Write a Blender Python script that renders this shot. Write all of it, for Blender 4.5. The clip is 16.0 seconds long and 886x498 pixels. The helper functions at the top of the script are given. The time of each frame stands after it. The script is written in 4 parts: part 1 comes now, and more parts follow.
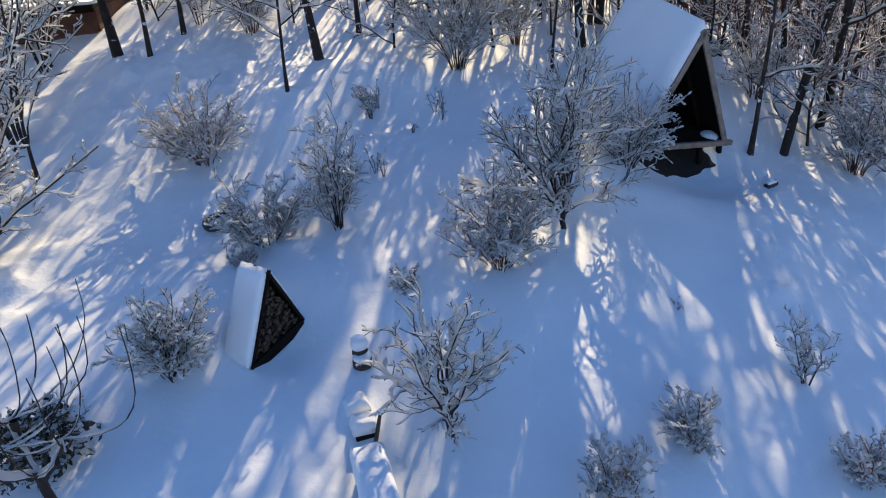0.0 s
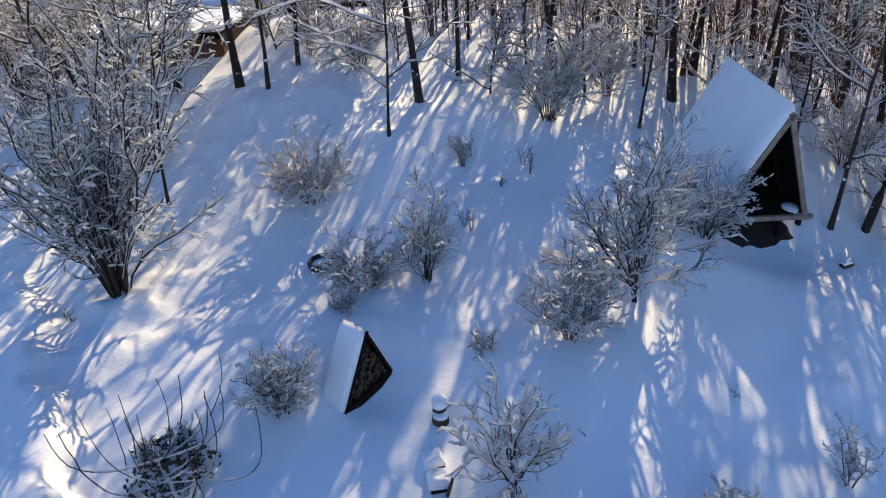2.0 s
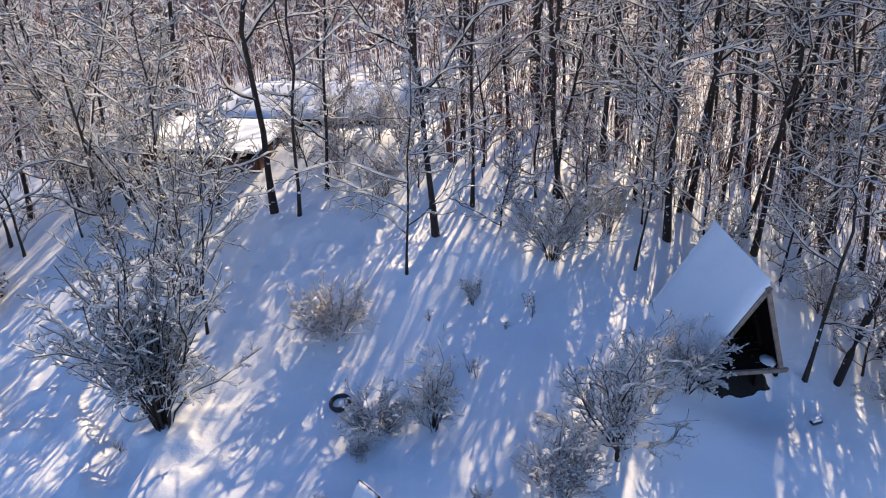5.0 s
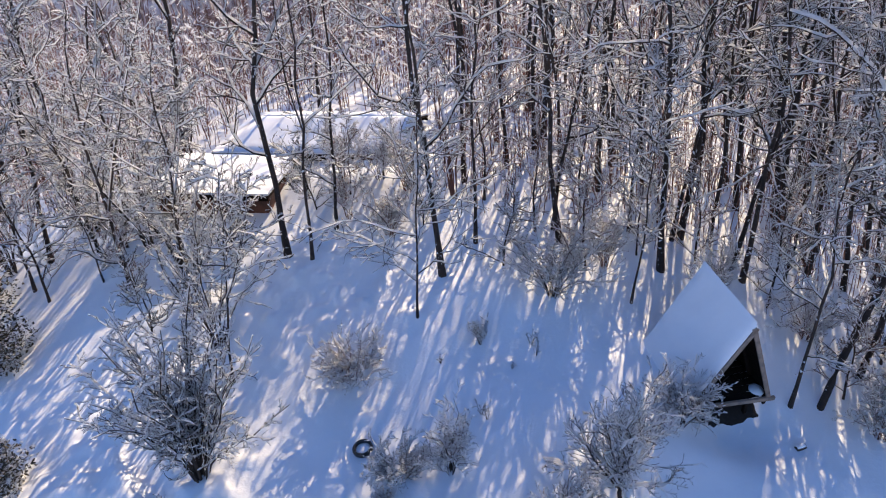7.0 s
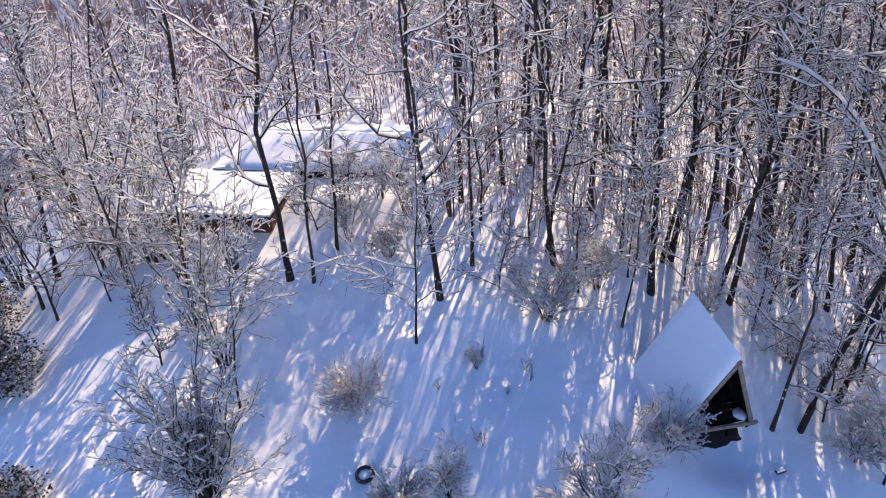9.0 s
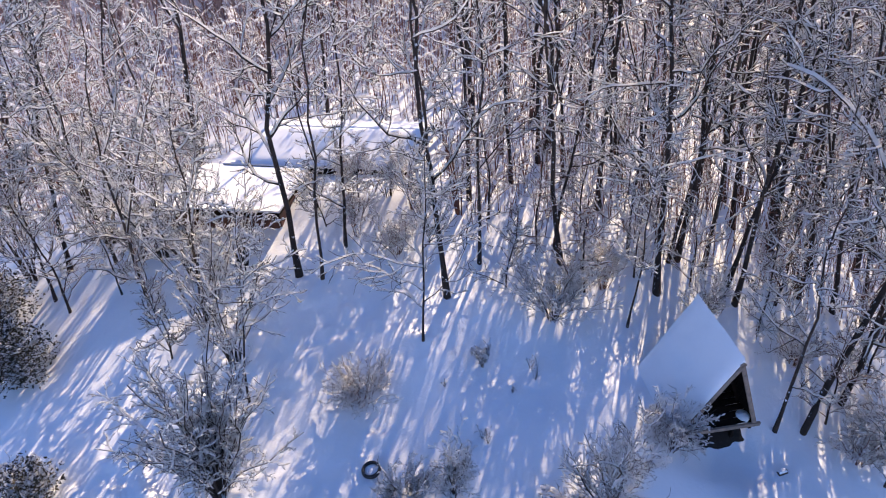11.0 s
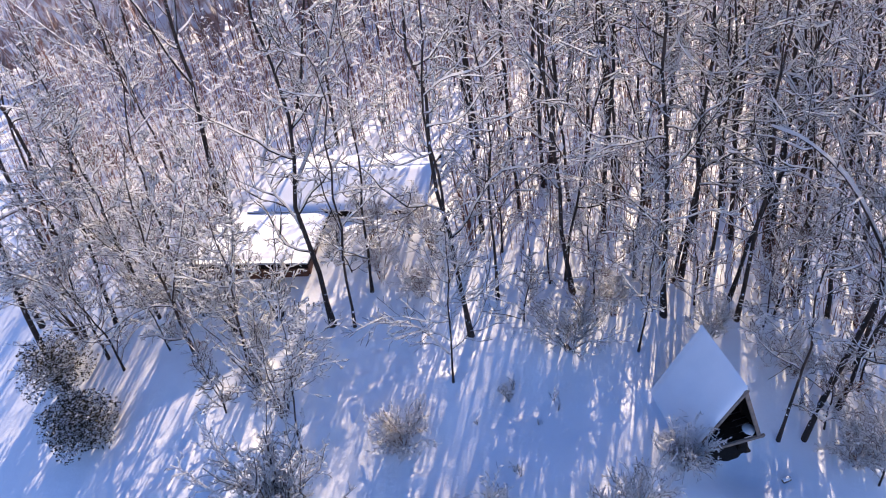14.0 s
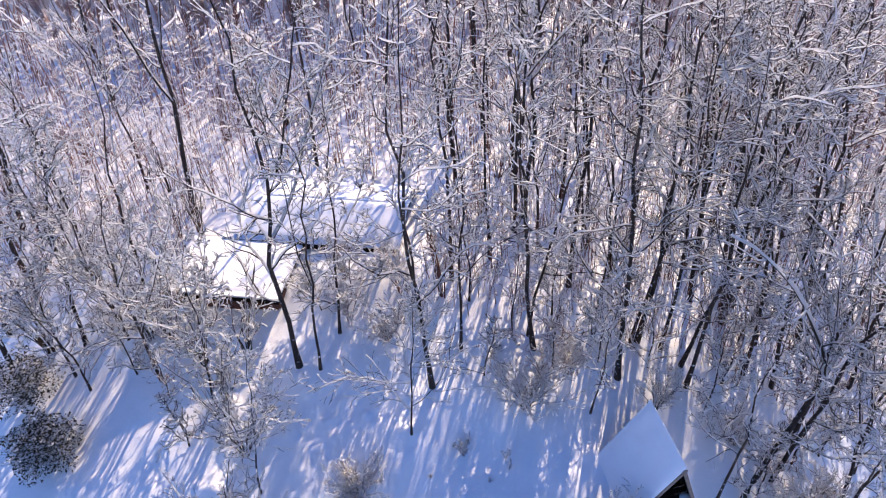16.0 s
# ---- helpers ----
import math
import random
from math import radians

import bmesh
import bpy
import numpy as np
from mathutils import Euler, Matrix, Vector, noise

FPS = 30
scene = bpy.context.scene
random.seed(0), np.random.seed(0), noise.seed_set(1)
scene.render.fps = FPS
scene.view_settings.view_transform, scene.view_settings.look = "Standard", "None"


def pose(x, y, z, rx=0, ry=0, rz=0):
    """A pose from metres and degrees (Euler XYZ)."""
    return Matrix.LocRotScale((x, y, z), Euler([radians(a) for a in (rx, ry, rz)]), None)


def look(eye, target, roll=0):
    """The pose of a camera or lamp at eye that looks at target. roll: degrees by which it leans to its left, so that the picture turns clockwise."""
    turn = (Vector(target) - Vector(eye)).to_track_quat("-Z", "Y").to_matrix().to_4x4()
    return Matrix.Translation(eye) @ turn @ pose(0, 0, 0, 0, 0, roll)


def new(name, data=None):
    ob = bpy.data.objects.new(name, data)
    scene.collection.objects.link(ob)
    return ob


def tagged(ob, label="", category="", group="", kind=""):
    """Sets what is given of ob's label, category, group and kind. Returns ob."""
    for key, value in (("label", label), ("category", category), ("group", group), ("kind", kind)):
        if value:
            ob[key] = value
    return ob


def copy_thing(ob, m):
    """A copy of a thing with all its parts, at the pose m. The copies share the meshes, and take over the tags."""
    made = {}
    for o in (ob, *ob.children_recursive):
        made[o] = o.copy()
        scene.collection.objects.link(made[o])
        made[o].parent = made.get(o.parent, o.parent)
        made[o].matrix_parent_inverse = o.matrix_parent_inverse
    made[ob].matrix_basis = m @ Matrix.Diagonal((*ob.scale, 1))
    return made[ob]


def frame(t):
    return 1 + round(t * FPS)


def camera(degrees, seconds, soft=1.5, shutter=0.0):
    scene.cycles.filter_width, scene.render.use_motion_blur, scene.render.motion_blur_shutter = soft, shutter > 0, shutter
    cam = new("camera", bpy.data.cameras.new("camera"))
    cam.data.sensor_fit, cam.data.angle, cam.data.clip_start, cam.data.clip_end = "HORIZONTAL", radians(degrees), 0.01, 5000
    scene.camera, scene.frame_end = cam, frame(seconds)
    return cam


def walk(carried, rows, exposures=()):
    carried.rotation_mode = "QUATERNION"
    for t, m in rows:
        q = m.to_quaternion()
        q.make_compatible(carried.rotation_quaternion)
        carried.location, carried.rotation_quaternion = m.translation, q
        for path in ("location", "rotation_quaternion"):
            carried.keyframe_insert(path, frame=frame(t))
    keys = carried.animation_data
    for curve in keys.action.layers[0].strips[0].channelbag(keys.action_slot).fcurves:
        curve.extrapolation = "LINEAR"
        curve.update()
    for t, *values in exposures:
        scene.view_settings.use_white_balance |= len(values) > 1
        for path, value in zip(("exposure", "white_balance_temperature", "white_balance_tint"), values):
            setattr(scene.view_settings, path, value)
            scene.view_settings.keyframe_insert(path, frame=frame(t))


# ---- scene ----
cam = camera(66.0, 16.0, soft=1.1)
# seconds, eye in metres, turn in degrees
ROWS = [
    (0.0, 0.213, -0.148, 4.214, 61.92, 4.78, 0.65),
    (0.5, 0.211, -0.173, 4.650, 65.90, 5.66, 0.50),
    (1.0, 0.255, -0.195, 5.099, 62.65, 4.62, 2.74),
    (1.5, 0.295, -0.284, 5.560, 63.52, 5.72, 2.94),
    (2.0, 0.186, -0.458, 6.077, 60.58, 3.32, 8.46),
    (2.5, 0.380, -0.384, 6.624, 61.80, 3.10, 8.38),
    (3.0, 0.431, -0.421, 7.301, 60.47, 3.03, 10.11),
    (3.5, 0.337, -0.520, 8.220, 60.06, 4.73, 10.70),
    (4.0, 0.328, -0.709, 8.550, 59.75, 4.92, 10.81),
    (4.2, 0.587, -0.606, 8.692, 63.48, 3.07, 10.96),
    (6.3, 0.185, -0.552, 10.559, 57.63, 1.78, 10.67),
    (6.5, 0.188, -0.555, 10.742, 56.97, 2.23, 10.91),
    (7.0, 0.177, -0.625, 11.718, 60.01, 3.17, 9.33),
    (7.5, -0.015, -0.496, 12.077, 55.80, 4.38, 9.84),
    (8.0, 0.290, -0.304, 12.977, 61.97, -0.46, 9.16),
    (8.5, 0.186, -0.356, 13.368, 59.72, 2.83, 8.88),
    (8.7, 0.159, -0.353, 13.402, 58.78, 2.89, 8.92),
    (10.8, 0.185, -0.327, 13.641, 55.34, 3.19, 9.99),
    (11.0, 0.141, -0.390, 13.723, 57.01, 2.65, 9.86),
    (11.5, 0.215, -0.297, 14.211, 57.79, 2.62, 9.07),
    (12.0, 0.159, -0.256, 14.397, 53.01, 4.05, 9.63),
    (12.5, 0.549, -0.265, 15.161, 59.81, -0.55, 9.33),
    (13.0, 0.016, -0.261, 15.638, 53.94, 5.97, 8.25),
    (13.5, 0.355, -0.197, 16.664, 56.61, 0.21, 9.14),
    (14.0, -0.141, -0.072, 17.212, 52.88, 6.62, 7.49),
    (14.5, 0.387, 0.513, 18.240, 52.62, -1.44, 10.63),
    (15.0, 0.649, 0.819, 19.551, 54.26, -3.02, 10.23),
    (15.5, 0.284, 1.205, 19.799, 51.02, 0.61, 9.29),
    (16.0, 0.076, 1.428, 20.043, 49.95, 2.04, 8.55),
]
PACE = 1.4
walk(cam, [(t, pose(x * PACE, y * PACE, z * PACE, rx, ry, rz)) for t, x, y, z, rx, ry, rz in ROWS],
     [(0.0, 0.74, 5420, 16), (4.0, 0.78, 5460, 20), (6.5, 0.9, 5420, 24), (7.5, 0.9, 5370, 24), (8.2, 1.04, 5360, 26), (11.0, 0.99, 5340, 29), (16.0, 1.0, 5200, 32)])

# ---- light ----
SUN_AZIMUTH, SUN_HEIGHT = 9.0, 29.5      # degrees from +y towards +x; above the horizon
world = bpy.data.worlds.new("sky")
scene.world = world
world.use_nodes = True
wn = world.node_tree
sky = wn.nodes.new("ShaderNodeTexSky")
sky.sky_type = "NISHITA"
sky.sun_disc = False
sky.sun_elevation = radians(SUN_HEIGHT)
sky.sun_rotation = radians(SUN_AZIMUTH)
sky.air_density, sky.dust_density, sky.ozone_density = 1.2, 0.3, 5.0
wn.nodes["Background"].inputs["Strength"].default_value = 0.09
wn.links.new(sky.outputs["Color"], wn.nodes["Background"].inputs["Color"])
sun = new("sun", bpy.data.lights.new("sun", "SUN"))
sun.data.energy, sun.data.angle, sun.data.color = 5.0, radians(0.53), (1.0, 0.75, 0.37)
sun_way = Vector((math.sin(radians(SUN_AZIMUTH)) * math.cos(radians(SUN_HEIGHT)),
                  math.cos(radians(SUN_AZIMUTH)) * math.cos(radians(SUN_HEIGHT)), math.sin(radians(SUN_HEIGHT))))
sun.matrix_world = look(sun_way * 60, (0, 0, 0))


# ---- materials ----
def material(name, colour, rough=0.8, spots=(), bump=0.0, bump_scale=20.0, per_object=0.0):
    """A procedural surface. spots: rows of noise scale, second colour, low and high edge of its mask."""
    m = bpy.data.materials.new(name)
    m.use_nodes = True
    nt = m.node_tree
    bsdf = nt.nodes["Principled BSDF"]
    bsdf.inputs["Roughness"].default_value = rough
    place = nt.nodes.new("ShaderNodeTexCoord").outputs["Object"]
    rgb = nt.nodes.new("ShaderNodeRGB")
    rgb.outputs[0].default_value = (*colour, 1)
    now = rgb.outputs[0]
    for scale, other, low, high in spots:
        n = nt.nodes.new("ShaderNodeTexNoise")
        n.inputs["Scale"].default_value, n.inputs["Detail"].default_value = scale, 5
        nt.links.new(place, n.inputs["Vector"])
        ramp = nt.nodes.new("ShaderNodeMapRange")
        ramp.inputs["From Min"].default_value, ramp.inputs["From Max"].default_value = low, high
        nt.links.new(n.outputs["Fac"], ramp.inputs["Value"])
        mix = nt.nodes.new("ShaderNodeMix")
        mix.data_type = "RGBA"
        nt.links.new(ramp.outputs["Result"], mix.inputs["Factor"])
        nt.links.new(now, mix.inputs["A"])
        mix.inputs["B"].default_value = (*other, 1)
        now = mix.outputs["Result"]
    if per_object:
        info = nt.nodes.new("ShaderNodeObjectInfo")
        shade = nt.nodes.new("ShaderNodeMapRange")
        shade.inputs["To Min"].default_value, shade.inputs["To Max"].default_value = 1 - per_object, 1 + per_object
        nt.links.new(info.outputs["Random"], shade.inputs["Value"])
        hsv = nt.nodes.new("ShaderNodeHueSaturation")
        nt.links.new(shade.outputs["Result"], hsv.inputs["Value"])
        nt.links.new(now, hsv.inputs["Color"])
        now = hsv.outputs["Color"]
    nt.links.new(now, bsdf.inputs["Base Color"])
    if bump:
        n = nt.nodes.new("ShaderNodeTexNoise")
        n.inputs["Scale"].default_value, n.inputs["Detail"].default_value = bump_scale, 6
        nt.links.new(place, n.inputs["Vector"])
        b = nt.nodes.new("ShaderNodeBump")
        b.inputs["Strength"].default_value, b.inputs["Distance"].default_value = bump, 0.05
        nt.links.new(n.outputs["Fac"], b.inputs["Height"])
        nt.links.new(b.outputs["Normal"], bsdf.inputs["Normal"])
    return m


SNOW = material("snow", (0.86, 0.87, 0.88), 0.75, [(0.7, (0.80, 0.82, 0.84), 0.45, 0.7)], 0.35, 9.0)
SNOW_ROOF = material("roof_snow", (0.87, 0.88, 0.89), 0.75, [(1.1, (0.81, 0.83, 0.85), 0.45, 0.7)], 0.25, 5.0)
SNOW_TWIG = material("twig_snow", (0.88, 0.88, 0.88), 0.8)
nt = SNOW_TWIG.node_tree                  # thin snow lets some of the light through
thin = nt.nodes.new("ShaderNodeBsdfTranslucent")
thin.inputs["Color"].default_value = (0.88, 0.88, 0.88, 1)
blend = nt.nodes.new("ShaderNodeMixShader")
blend.inputs["Fac"].default_value = 0.7
nt.links.new(nt.nodes["Principled BSDF"].outputs[0], blend.inputs[1])
nt.links.new(thin.outputs[0], blend.inputs[2])
nt.links.new(blend.outputs[0], nt.nodes["Material Output"].inputs["Surface"])
BARK = material("bark", (0.036, 0.024, 0.018), 0.9, [(6.0, (0.02, 0.014, 0.011), 0.4, 0.65), (1.2, (0.09, 0.06, 0.045), 0.5, 0.8), (7.0, (0.72, 0.74, 0.78), 0.63, 0.67)], 0.6, 30.0, 0.35)
TWIG = material("twig_bark", (0.032, 0.022, 0.017), 0.9, [(3.0, (0.02, 0.014, 0.011), 0.4, 0.7)], 0, 0, 0.3)
TWIG_RED = material("reddish_twig_bark", (0.13, 0.052, 0.034), 0.9, [(3.0, (0.06, 0.03, 0.021), 0.4, 0.7)], 0, 0, 0.3)
TRIM = material("weathered_trim", (0.24, 0.19, 0.15), 0.8, [(7.0, (0.14, 0.115, 0.095), 0.45, 0.7)], 0.3, 40.0)
# dark-stained boards; the unlit inside of the shelter is put into the colour too
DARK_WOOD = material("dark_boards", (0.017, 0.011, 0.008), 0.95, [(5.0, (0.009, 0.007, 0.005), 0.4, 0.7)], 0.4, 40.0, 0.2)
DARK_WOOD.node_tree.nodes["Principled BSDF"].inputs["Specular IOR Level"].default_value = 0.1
BROWN_WALL = material("brown_boards", (0.12, 0.045, 0.024), 0.75, [(4.0, (0.06, 0.026, 0.016), 0.4, 0.7)], 0.3, 30.0, 0.15)
LOG_BARK = material("firewood_bark", (0.055, 0.04, 0.03), 0.9, [(12.0, (0.10, 0.075, 0.05), 0.5, 0.75)], 0.5, 40.0, 0.3)
LOG_END = material("cut_wood", (0.06, 0.034, 0.018), 0.8, [(18.0, (0.11, 0.065, 0.035), 0.45, 0.7)], 0.2, 50.0, 0.45)
# near-black with paler spots; stands for the shade under the shelter's platform
SHADE_DARK = material("shade_dark", (0.02, 0.014, 0.01), 0.95, [(8.0, (0.035, 0.026, 0.02), 0.5, 0.75)], 0.5, 30.0)
RUBBER = material("black_rubber", (0.018, 0.018, 0.02), 0.6, [(9.0, (0.05, 0.05, 0.05), 0.5, 0.8)], 0.3, 60.0)
# reddish twigs; lighter and pinker to take in the haze over the far wood
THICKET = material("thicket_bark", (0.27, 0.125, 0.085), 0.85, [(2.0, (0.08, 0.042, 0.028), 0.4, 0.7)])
DEAD_LEAF = material("dead_leaves", (0.075, 0.058, 0.034), 0.85, [(4.0, (0.03, 0.03, 0.018), 0.4, 0.7)], 0, 0, 0.3)
# bark and snow tones, paled: the haze of distance is mixed into them
FAR_WOOD_HAZED = material("far_wood", (0.34, 0.25, 0.23), 0.95, [(0.9, (0.78, 0.78, 0.80), 0.42, 0.58)])


# ---- mesh helpers ----
def link(name, verts, faces, mat, parent=None, label="", smooth=False):
    """One mesh object out of vertices and faces, under parent if there is one."""
    me = bpy.data.meshes.new(name)
    me.from_pydata(verts if isinstance(verts, list) else np.asarray(verts).tolist(), [], faces if isinstance(faces, list) else np.asarray(faces).tolist())
    me.materials.append(mat)
    if smooth:
        me.polygons.foreach_set("use_smooth", [True] * len(me.polygons))
    me.update()
    ob = new(name, me)
    ob.parent = parent
    return tagged(ob, label)


def part(name, bm, mat, parent=None, label="", smooth=False):
    me = bpy.data.meshes.new(name)
    bmesh.ops.recalc_face_normals(bm, faces=bm.faces)
    for f in bm.faces:
        f.smooth = smooth
    bm.to_mesh(me)
    bm.free()
    me.materials.append(mat)
    ob = new(name, me)
    ob.parent = parent
    return tagged(ob, label)


def thing(name, m, label, category, group="", kind=""):
    ob = new(name)
    ob.matrix_world = m
    ob.empty_display_size = 0.2
    return tagged(ob, label, category, group, kind)


def box(size, m=None, bevel=0.01, bm=None):
    bm = bm or bmesh.new()
    made = bmesh.ops.create_cube(bm, size=1.0, matrix=(m or Matrix()) @ Matrix.Diagonal((*size, 1)))
    if bevel:
        edges = list({e for v in made["verts"] for e in v.link_edges})
        bmesh.ops.bevel(bm, geom=edges, offset=bevel, segments=1, affect="EDGES")
    return bm


def beam(a, b, width, depth, up=(0, 0, 1), bevel=0.008):
    """A board from a to b; its depth lies along up."""
    a, b = Vector(a), Vector(b)
    way = (b - a).normalized()
    side = way.cross(Vector(up)).normalized()
    top = side.cross(way)
    m = Matrix((( *way, 0), (*side, 0), (*top, 0), (0, 0, 0, 1))).transposed()
    m.translation = (a + b) / 2
    return box(((b - a).length, width, depth), m, bevel)


def value_noise(x, y, scale, seed):
    """Smooth noise from -1 to 1 on arrays."""
    r = np.random.RandomState(seed)
    table = r.uniform(-1, 1, (64, 64))
    u, v = x / scale, y / scale
    i, j = np.floor(u).astype(int), np.floor(v).astype(int)
    fu, fv = u - i, v - j
    fu, fv = fu * fu * (3 - 2 * fu), fv * fv * (3 - 2 * fv)
    a, b = table[i % 64, j % 64], table[(i + 1) % 64, j % 64]
    c, d = table[i % 64, (j + 1) % 64], table[(i + 1) % 64, (j + 1) % 64]
    return (a * (1 - fu) + b * fu) * (1 - fv) + (c * (1 - fu) + d * fu) * fv


# ---- the ground: a garden on a gentle rise, flattening towards the woods ----
def soft_limit(v, low, high, room):
    v = np.where(v > high, high + room * np.tanh((v - high) / room), v)
    return np.where(v < low, low - room * np.tanh((low - v) / room), v)


def ease(v):
    v = np.clip(v, 0, 1)
    return v * v * (3 - 2 * v)


# gentle rises and dips: x, y, height, reach
SWELLS = [(-2.58, 7.70, -0.2, 0.5), (4.8, 13.45, -0.62, 1.15), (-4.5, 11.0, -0.30, 2.0), (-3.7, 14.6, 0.25, 1.4), (6.6, 14.4, -0.30, 2.0), (-1.6, 14.5, -0.30, 1.3), (-8.0, 16.2, 0.35, 1.5), (0.5, 9.0, 0.15, 1.5),
          (-7.5, 20.6, 0.35, 1.6), (-5.6, 21.2, 0.3, 1.4)]


def lie(x, y):
    """Height of the smooth lie of the land."""
    x, y = np.asarray(x, float), np.asarray(y, float)
    u, v = soft_limit(x, -15, 9, 7), soft_limit(y - 12, -12, 6.2, 2.6)
    z = -0.634 - 0.121 * u + 0.217 * v - 0.00998 * u * u - 0.00332 * u * v + 0.00279 * v * v
    for cx, cy, rise, size in SWELLS:
        z = z + rise * np.exp(-((x - cx) ** 2 + (y - cy) ** 2) / size ** 2)
    # the level bank beyond the path, with a steep little edge
    left = (x + 10.3) * -0.78 + (y - 10.4) * -0.63
    along = (x + 10.3) * -0.63 + (y - 10.4) * 0.78
    bank = ease((left + 0.12 * np.sin(along * 2.3) + 0.07 * np.sin(along * 5.7)) / 0.45) * ease((14.6 - y) / 2.0) * ease((left + 9 - 2 * left) / 5)
    z = z + bank * (0.18 - 0.065 * np.clip(y - 10.5, -6, 4))
    far = np.maximum(0, np.hypot(x + 2, y - 12) - 38)
    z = z - 11 * (1 - np.exp(-(far / 45) ** 2))
    hill = np.maximum(0, np.hypot(x, y) - 150)
    return z + 20 * (1 - np.exp(-(hill / 160) ** 2)) * (0.75 + 0.25 * np.sin(np.arctan2(y, x) * 5))


def height(x, y):
    return float(lie(x, y))


ROUGH = [(-7.4, 8.6, 1.2, 0.8), (-10.6, 9.0, 1.8, 0.75), (-9.6, 10.4, 2.4, 0.35), (-7.0, 13.2, 2.8, 0.6), (-12.0, 8.5, 3.0, 0.4), (-5.2, 15.6, 2.6, 0.55),
         (6.5, 11.5, 2.0, 0.2), (-6.2, 14.4, 3.0, 0.45), (2.2, 15.4, 2.6, 0.3), (-9.0, 14.6, 2.2, 0.5), (-13.0, 10.5, 2.4, 0.3), (-3.0, 10.3, 1.2, 0.3), (5.3, 9.2, 0.6, 0.5), (-14.5, 15.5, 2.5, 0.25)]


def surface(x, y):
    """Height of the snow with its drifts and clods."""
    near = np.exp(-(np.hypot(x + 2, y - 12) / 40) ** 4)
    z = lie(x, y) + near * (0.07 * value_noise(x, y, 2.3, 1) + 0.03 * value_noise(x, y, 0.8, 2) + 0.008 * value_noise(x, y, 0.28, 3))
    lumps = np.maximum(0, value_noise(x, y, 0.42, 4)) * 0.16 + np.maximum(0, value_noise(x, y, 0.2, 5)) * 0.07
    for cx, cy, size, amount in ROUGH:
        z = z + amount * lumps * np.exp(-((x - cx) ** 2 + (y - cy) ** 2) / size ** 2)
    return z


def build_ground():
    def steps(low, high, fine, out):
        line = list(np.arange(low, high, fine))
        s, a, b = fine, low, line[-1]
        while b < out or a > -out:
            s *= 1.16
            a, b = a - s, b + s
            line = [a] + line + [b]
        return np.array(line)
    xs, ys = steps(-17.0, 10.5, 0.13, 1500), steps(3.0, 20.0, 0.13, 1500)
    x, y = np.meshgrid(xs, ys, indexing="ij")
    z = surface(x, y)
    n, k = x.shape
    idx = np.arange(n * k).reshape(n, k)
    faces = np.stack([idx[:-1, :-1], idx[1:, :-1], idx[1:, 1:], idx[:-1, 1:]], -1).reshape(-1, 4)
    ob = link("ground", np.stack([x, y, z], -1).reshape(-1, 3), faces, SNOW, smooth=True)
    tagged(ob, "deep fresh snow over a sloping garden and wood", "snow", kind="structure")


build_ground()


# ---- bare snowy trees and shrubs ----
def unit(v):
    return v / np.maximum(np.linalg.norm(v, axis=-1, keepdims=True), 1e-9)


def tubes(P, R, sides):
    """Vertices and quads of tubes along polylines P (B, N, 3) of radii R (B, N)."""
    B, N, _ = P.shape
    t = unit(np.gradient(P, axis=1))
    ref = np.where(np.abs(t[..., 2:3]) > 0.9, np.array([1.0, 0, 0]), np.array([0, 0, 1.0]))
    u = unit(np.cross(t, ref))
    v = np.cross(t, u)
    ang = np.arange(sides) * 2 * np.pi / sides
    ring = u[:, :, None] * np.cos(ang)[:, None] + v[:, :, None] * np.sin(ang)[:, None]
    V = P[:, :, None] + ring * R[:, :, None, None]
    return V.reshape(-1, 3), ring_faces(B, N, sides)


def ring_faces(B, N, S):
    idx = np.arange(B * N * S).reshape(B, N, S)
    nxt = np.roll(idx, -1, axis=2)
    return np.stack([idx[:, :-1], nxt[:, :-1], nxt[:, 1:], idx[:, 1:]], -1).reshape(-1, 4)


def snow_on(rng, P, R, wide, high, tent=False, bare=0.08, sides=0):
    """Ridges of snow that lie along the upper side of branches."""
    B, N, _ = P.shape
    t = unit(np.gradient(P, axis=1))
    flat = np.clip(1.25 * np.sqrt(np.maximum(0, 1 - t[..., 2] ** 2)) - 0.15, 0.05, 1)
    flat = flat * rng.uniform(0.5, 1.35, (B, N)) * rng.uniform(0.65, 1.2, (B, 1))
    flat = flat * np.where(rng.uniform(size=(B, N)) < bare, 0.12, 1.0)      # gaps where the snow has dropped
    flat[:, -1] *= 0.65
    kept = rng.uniform(size=B) > 0.7 * bare
    if not kept.any():
        kept[:] = True
    P, R, t, flat = P[kept], R[kept], t[kept], flat[kept]
    B = len(P)
    side = unit(np.cross(t, np.array([0, 0, 1.0])) + 1e-6)
    up = unit(np.cross(side, t))
    if not tent and sides:                # rounded, lumpy rolls
        size = 0.7 * (R + (wide + 0.45 * high) * flat)
        size[:, 0] *= 0.6
        return tubes(P + up * (R * 0.7 + 0.42 * high * flat)[..., None], size, sides)
    w, h = (R * 0.85 + wide * flat)[..., None], (R + high * flat)[..., None]
    low = P + up * (R * 0.2)[..., None]
    if tent:
        V = np.stack([low - side * w, P + up * h, low + side * w], 2)
    else:
        V = np.stack([low - side * w, P + up * h - side * w * 0.5, P + up * h + side * w * 0.5, low + side * w], 2)
    S = V.shape[2]
    idx = np.arange(B * N * S).reshape(B, N, S)
    F = np.stack([idx[:, :-1, :-1], idx[:, :-1, 1:], idx[:, 1:, 1:], idx[:, 1:, :-1]], -1)
    return V.reshape(-1, 3), F.reshape(-1, 4)


